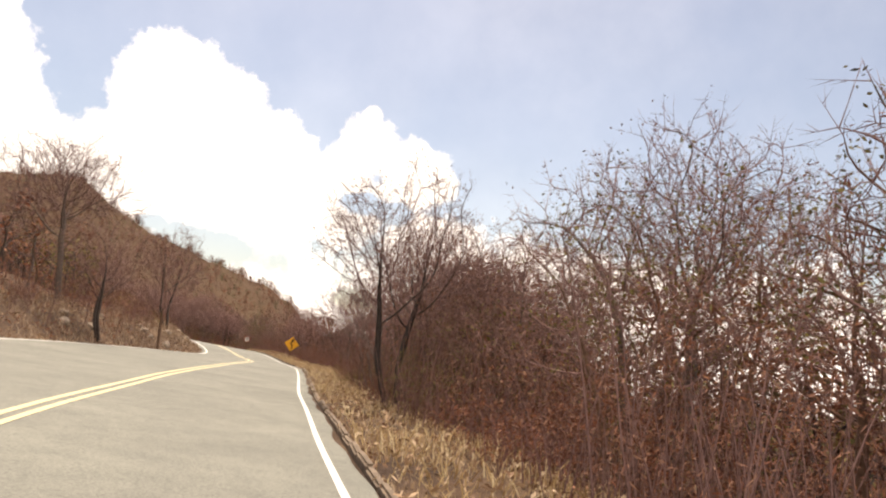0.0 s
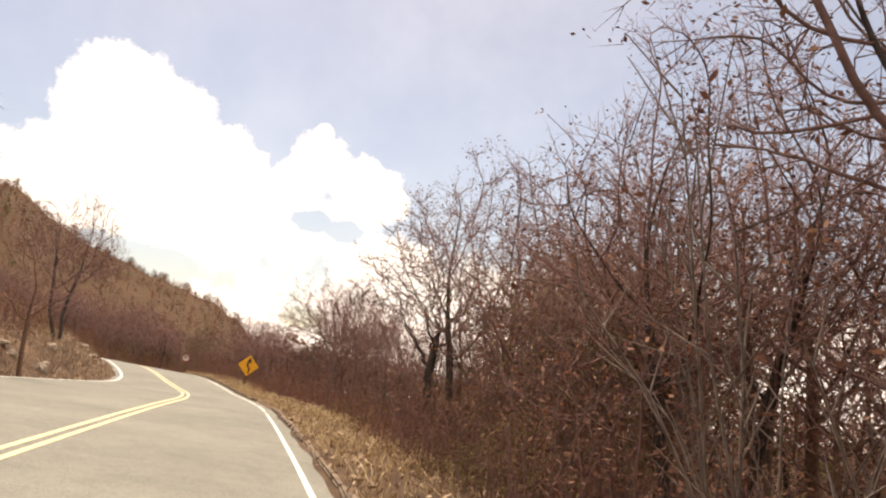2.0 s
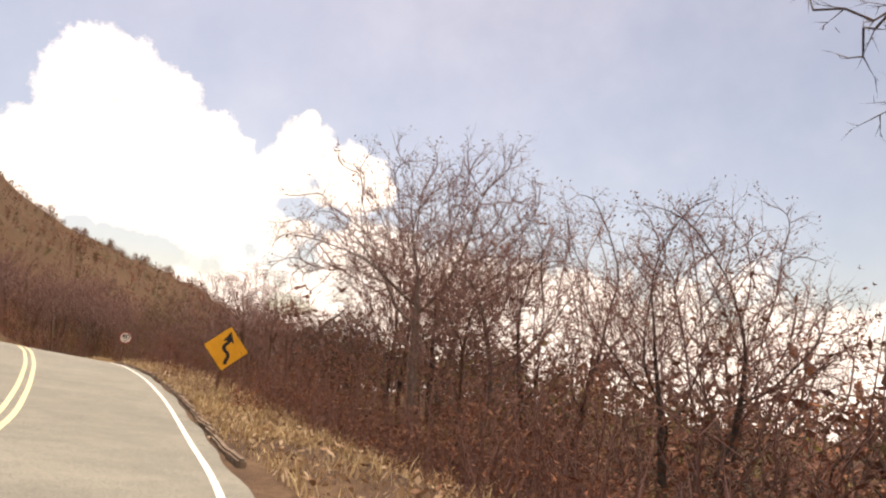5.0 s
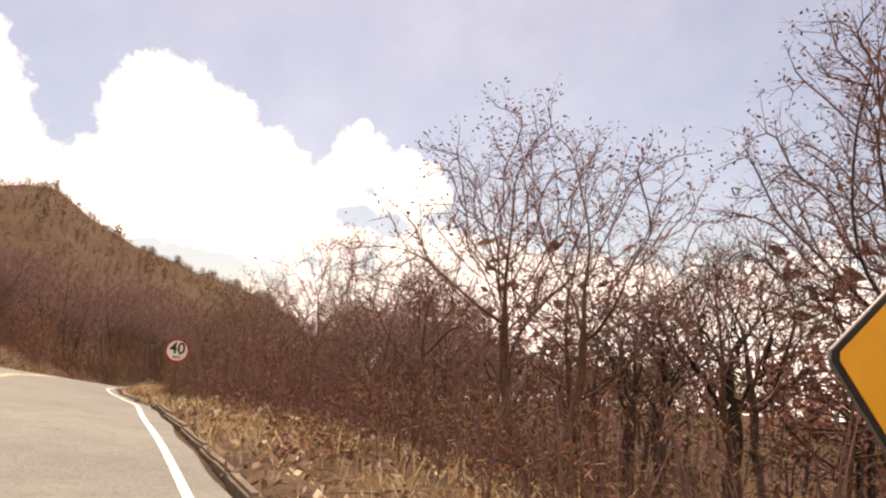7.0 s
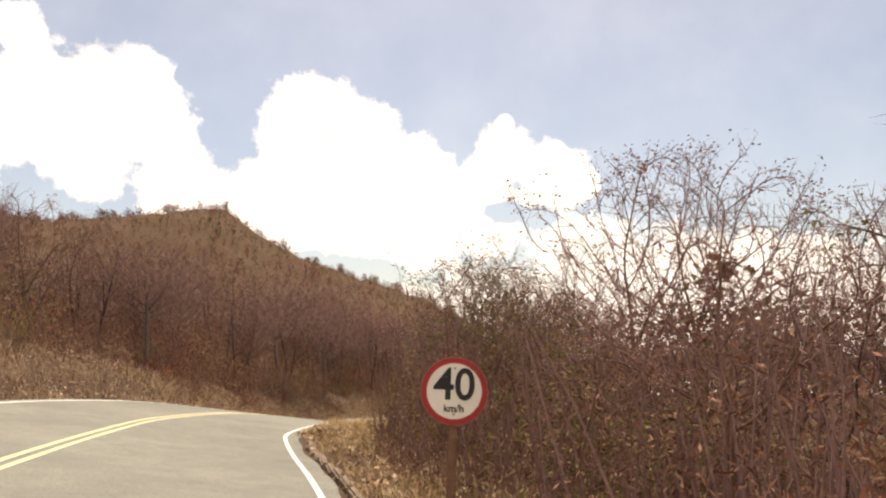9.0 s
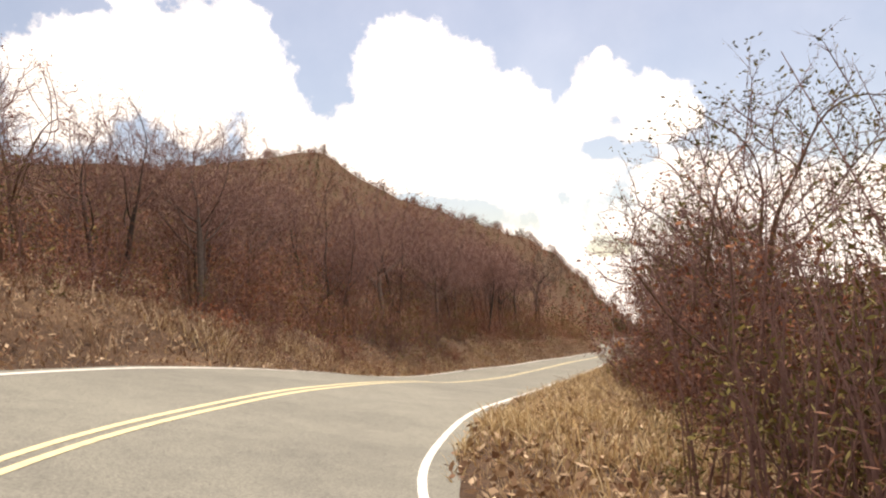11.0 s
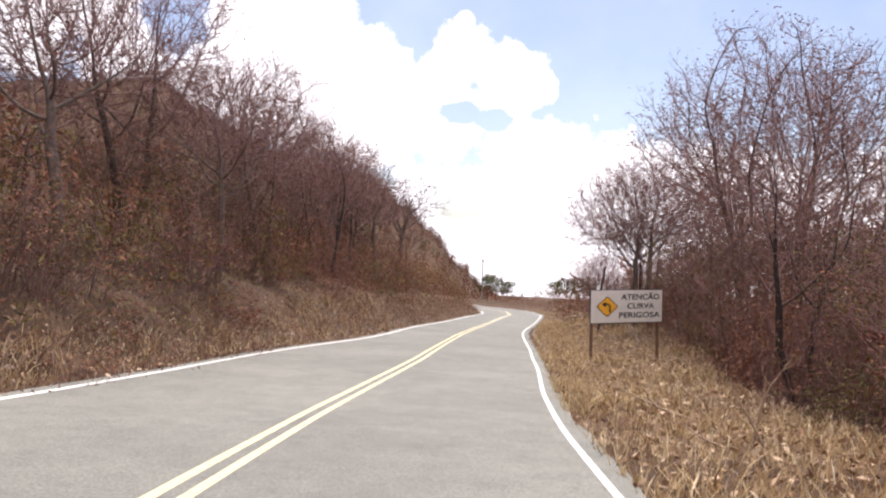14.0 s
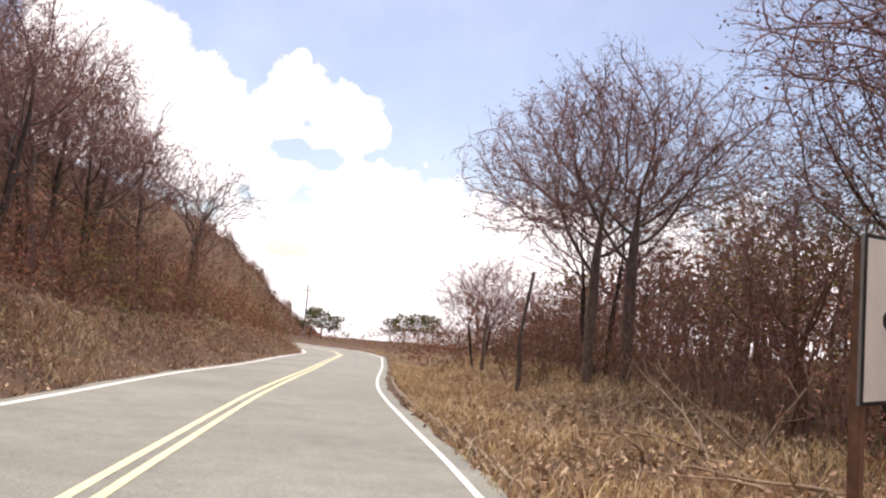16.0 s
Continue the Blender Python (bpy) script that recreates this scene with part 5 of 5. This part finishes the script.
def thicket(name, label, seed, bands, mats, shares, gaps=False):
    """Withered leaves and twig tips filling rounded bushes: y0, y1, d0, d1, count, height, leaf size."""
    rs = np.random.RandomState(seed)
    Vs, tint = [], []
    for y0, y1, d0, d1, count, height, size in bands:
        # tufts of nine leaves each
        y, d = np.repeat(rs.uniform(y0, y1, count // 9), 9), np.repeat(rs.uniform(d0, d1, count // 9), 9)
        if gaps:
            keep = np.repeat(rs.rand(len(y) // 9) < 1.5 * lump(at(MID, y[::9]) + d[::9], y[::9]) - 0.1, 9)
            y, d = y[keep], d[keep]
        count = len(y)
        lift = np.repeat(rs.rand(count // 9), 9)
        x = at(MID, y) + d
        top = height * (0.22 + 0.78 * lump(x, y)) * np.clip(0.35 + 0.5 * np.minimum(np.abs(d - d0), np.abs(d - d1)), 0, 1)
        z = ground_z(x, y) + 0.03 + top * lift ** 0.95
        x, y, z = x + rs.normal(0, 2.2 * size, count), y + rs.normal(0, 2.2 * size, count), z + np.abs(rs.normal(0, 2.0 * size, count))
        u, v = rs.normal(0, 1, (count, 3)), rs.normal(0, 1, (count, 3))
        u /= np.linalg.norm(u, axis=1)[:, None]
        v /= np.linalg.norm(v, axis=1)[:, None]
        s = size * rs.uniform(0.5, 1.4, count)[:, None]
        c = np.stack([x, y, z], 1)
        Vs.append(np.stack([c - u * s, c + v * s * 0.2, c + u * s, c - v * s * 0.2], 1).reshape(-1, 3))
        # whole bushes lean to one colour
        g = np.clip(0.5 + 0.5 * rough_noise(x * 0.9 + 7, y * 0.9) + rs.normal(0, 0.12, count), 0, 0.999)
        tint.append(np.searchsorted(np.cumsum(shares), g))
    V = np.concatenate(Vs)
    F = np.arange(len(V)).reshape(-1, 4).tolist()
    tagged(new(name, mesh_from(name, V, F, mats, np.minimum(np.concatenate(tint), len(mats) - 1).tolist())), label, "scrub", kind="stuff")


hill_woods()
blades("dry_grass", "golden dry grass on the road verges", 5, (
    (2, 60, 3.4, 7.0, 14000), (55, 96, 3.0, 7.0, 15000), (92, 130, 3.2, 7.5, 30000), (130, 172, 3.4, 9.0, 36000), (172, 205, 3.4, 9.0, 5000), (70, 200, -9, -3.2, 8000), (98, 150, -5.0, -3.1, 9000)), M_GRASS, 0.30, 0.008, 0.5)
blades("withered_weeds", "withered brown weeds on the cut bank", 15, (
    (8, 75, -9.5, -3.0, 12000), (66, 110, -9.5, -3.0, 13000), (98, 205, -5.2, -3.0, 14000)), M_LITTER, 0.40, 0.014, 0.6)
litter("leaf_litter", "pale brown fallen leaves on the bank", 6, (
    (2, 60, 3.4, 9.0, 12000), (55, 100, 3.0, 9.0, 13000), (90, 112, 3.2, 8.0, 9000), (108, 172, 3.2, 9.0, 24000), (10, 70, -10, -3.0, 9000), (70, 100, -8.5, -2.9, 9000), (100, 190, -5.6, -2.9, 13000)), M_LITTER, 0.06, (0.0, 0.14))
brush("dry_brush", "dense thicket of thin dry stems beside the road", 7, (
    (1, 34, 5.4, 9, 1100, 2.9), (28, 62, 5.2, 9, 1000, 2.5), (58, 78, 5.6, 9.5, 1000, 2.1), (76, 92, 5.4, 9, 800, 3.0), (88, 113, 6.3, 9.2, 1200, 3.3), (112, 131, 7.6, 10, 900, 3.2), (129, 168, 8.6, 11.5, 1000, 4.4),
    (1, 96, 8.8, 14, 900, 3.6), (88, 135, 9, 13, 800, 4.4), (130, 200, 11, 16, 900, 4.4), (14, 70, -13, -6.6, 1000, 2.2), (70, 205, -14, -6.4, 1400, 2.8)), M_TWIG, 0.010)
thicket("dry_scrub", "dense rust-brown scrub of withered leaves beside the road", 8, (
    (-3, 20, 8.0, 16, 26000, 6.0, 0.055), (1, 34, 5.4, 9.0, 56000, 3.4, 0.038), (28, 62, 4.9, 9.0, 54000, 2.3, 0.038), (58, 78, 5.4, 9.5, 36000, 2.1, 0.036), (76, 92, 5.2, 9.0, 36000, 2.6, 0.036), (88, 113, 5.9, 9.2, 44000, 4.0, 0.050), (112, 131, 7.3, 10.2, 34000, 4.6, 0.055),
    (129, 168, 7.8, 11.5, 52000, 6.0, 0.060), (1, 64, 8.6, 14, 40000, 4.6, 0.062), (60, 96, 9, 15, 24000, 4.4, 0.07), (88, 135, 9.0, 13, 14000, 4.8, 0.12), (130, 200, 11, 17, 15000, 6.5, 0.12), (160, 206, 5.0, 14, 12000, 3.4, 0.13), (203, 236, 9, 38, 9000, 3.0, 0.16)),
    (M_LEAF_RUST, M_LEAF_BROWN, M_LEAF_OLIVE), (0.30, 0.52, 0.18))
thicket("bank_scrub", "low rust-brown scrub on the cut bank", 9, (
    (14, 75, -13, -6.0, 16000, 1.8, 0.08), (70, 112, -13, -5.4, 24000, 2.0, 0.075), (104, 205, -13, -5.4, 42000, 4.2, 0.08), (104, 205, -22, -11, 15000, 3.4, 0.16)),
    (M_LEAF_RUST, M_LEAF_BROWN, M_LEAF_OLIVE), (0.34, 0.46, 0.20), gaps=True)
thicket("hill_scrub", "olive and brown leafy bushes above the cut bank", 29, (
    (104, 150, -11, -4.7, 32000, 2.9, 0.08), (145, 198, -13, -4.4, 42000, 3.3, 0.09)),
    (M_LEAF_OLIVE, M_LEAF_BROWN, M_LEAF_RUST), (0.38, 0.36, 0.26), gaps=True)
thicket("bank_weeds", "tangle of straw-pale and brown dead weeds on the cut bank", 19, (
    (76, 100, -7.0, -4.0, 12000, 1.1, 0.05), (98, 150, -6.0, -3.3, 36000, 1.3, 0.045), (150, 205, -6.9, -3.4, 16000, 1.4, 0.07)),
    (M_LEAF_BROWN, M_LEAF_RUST, M_LITTER), (0.34, 0.33, 0.33), gaps=True)
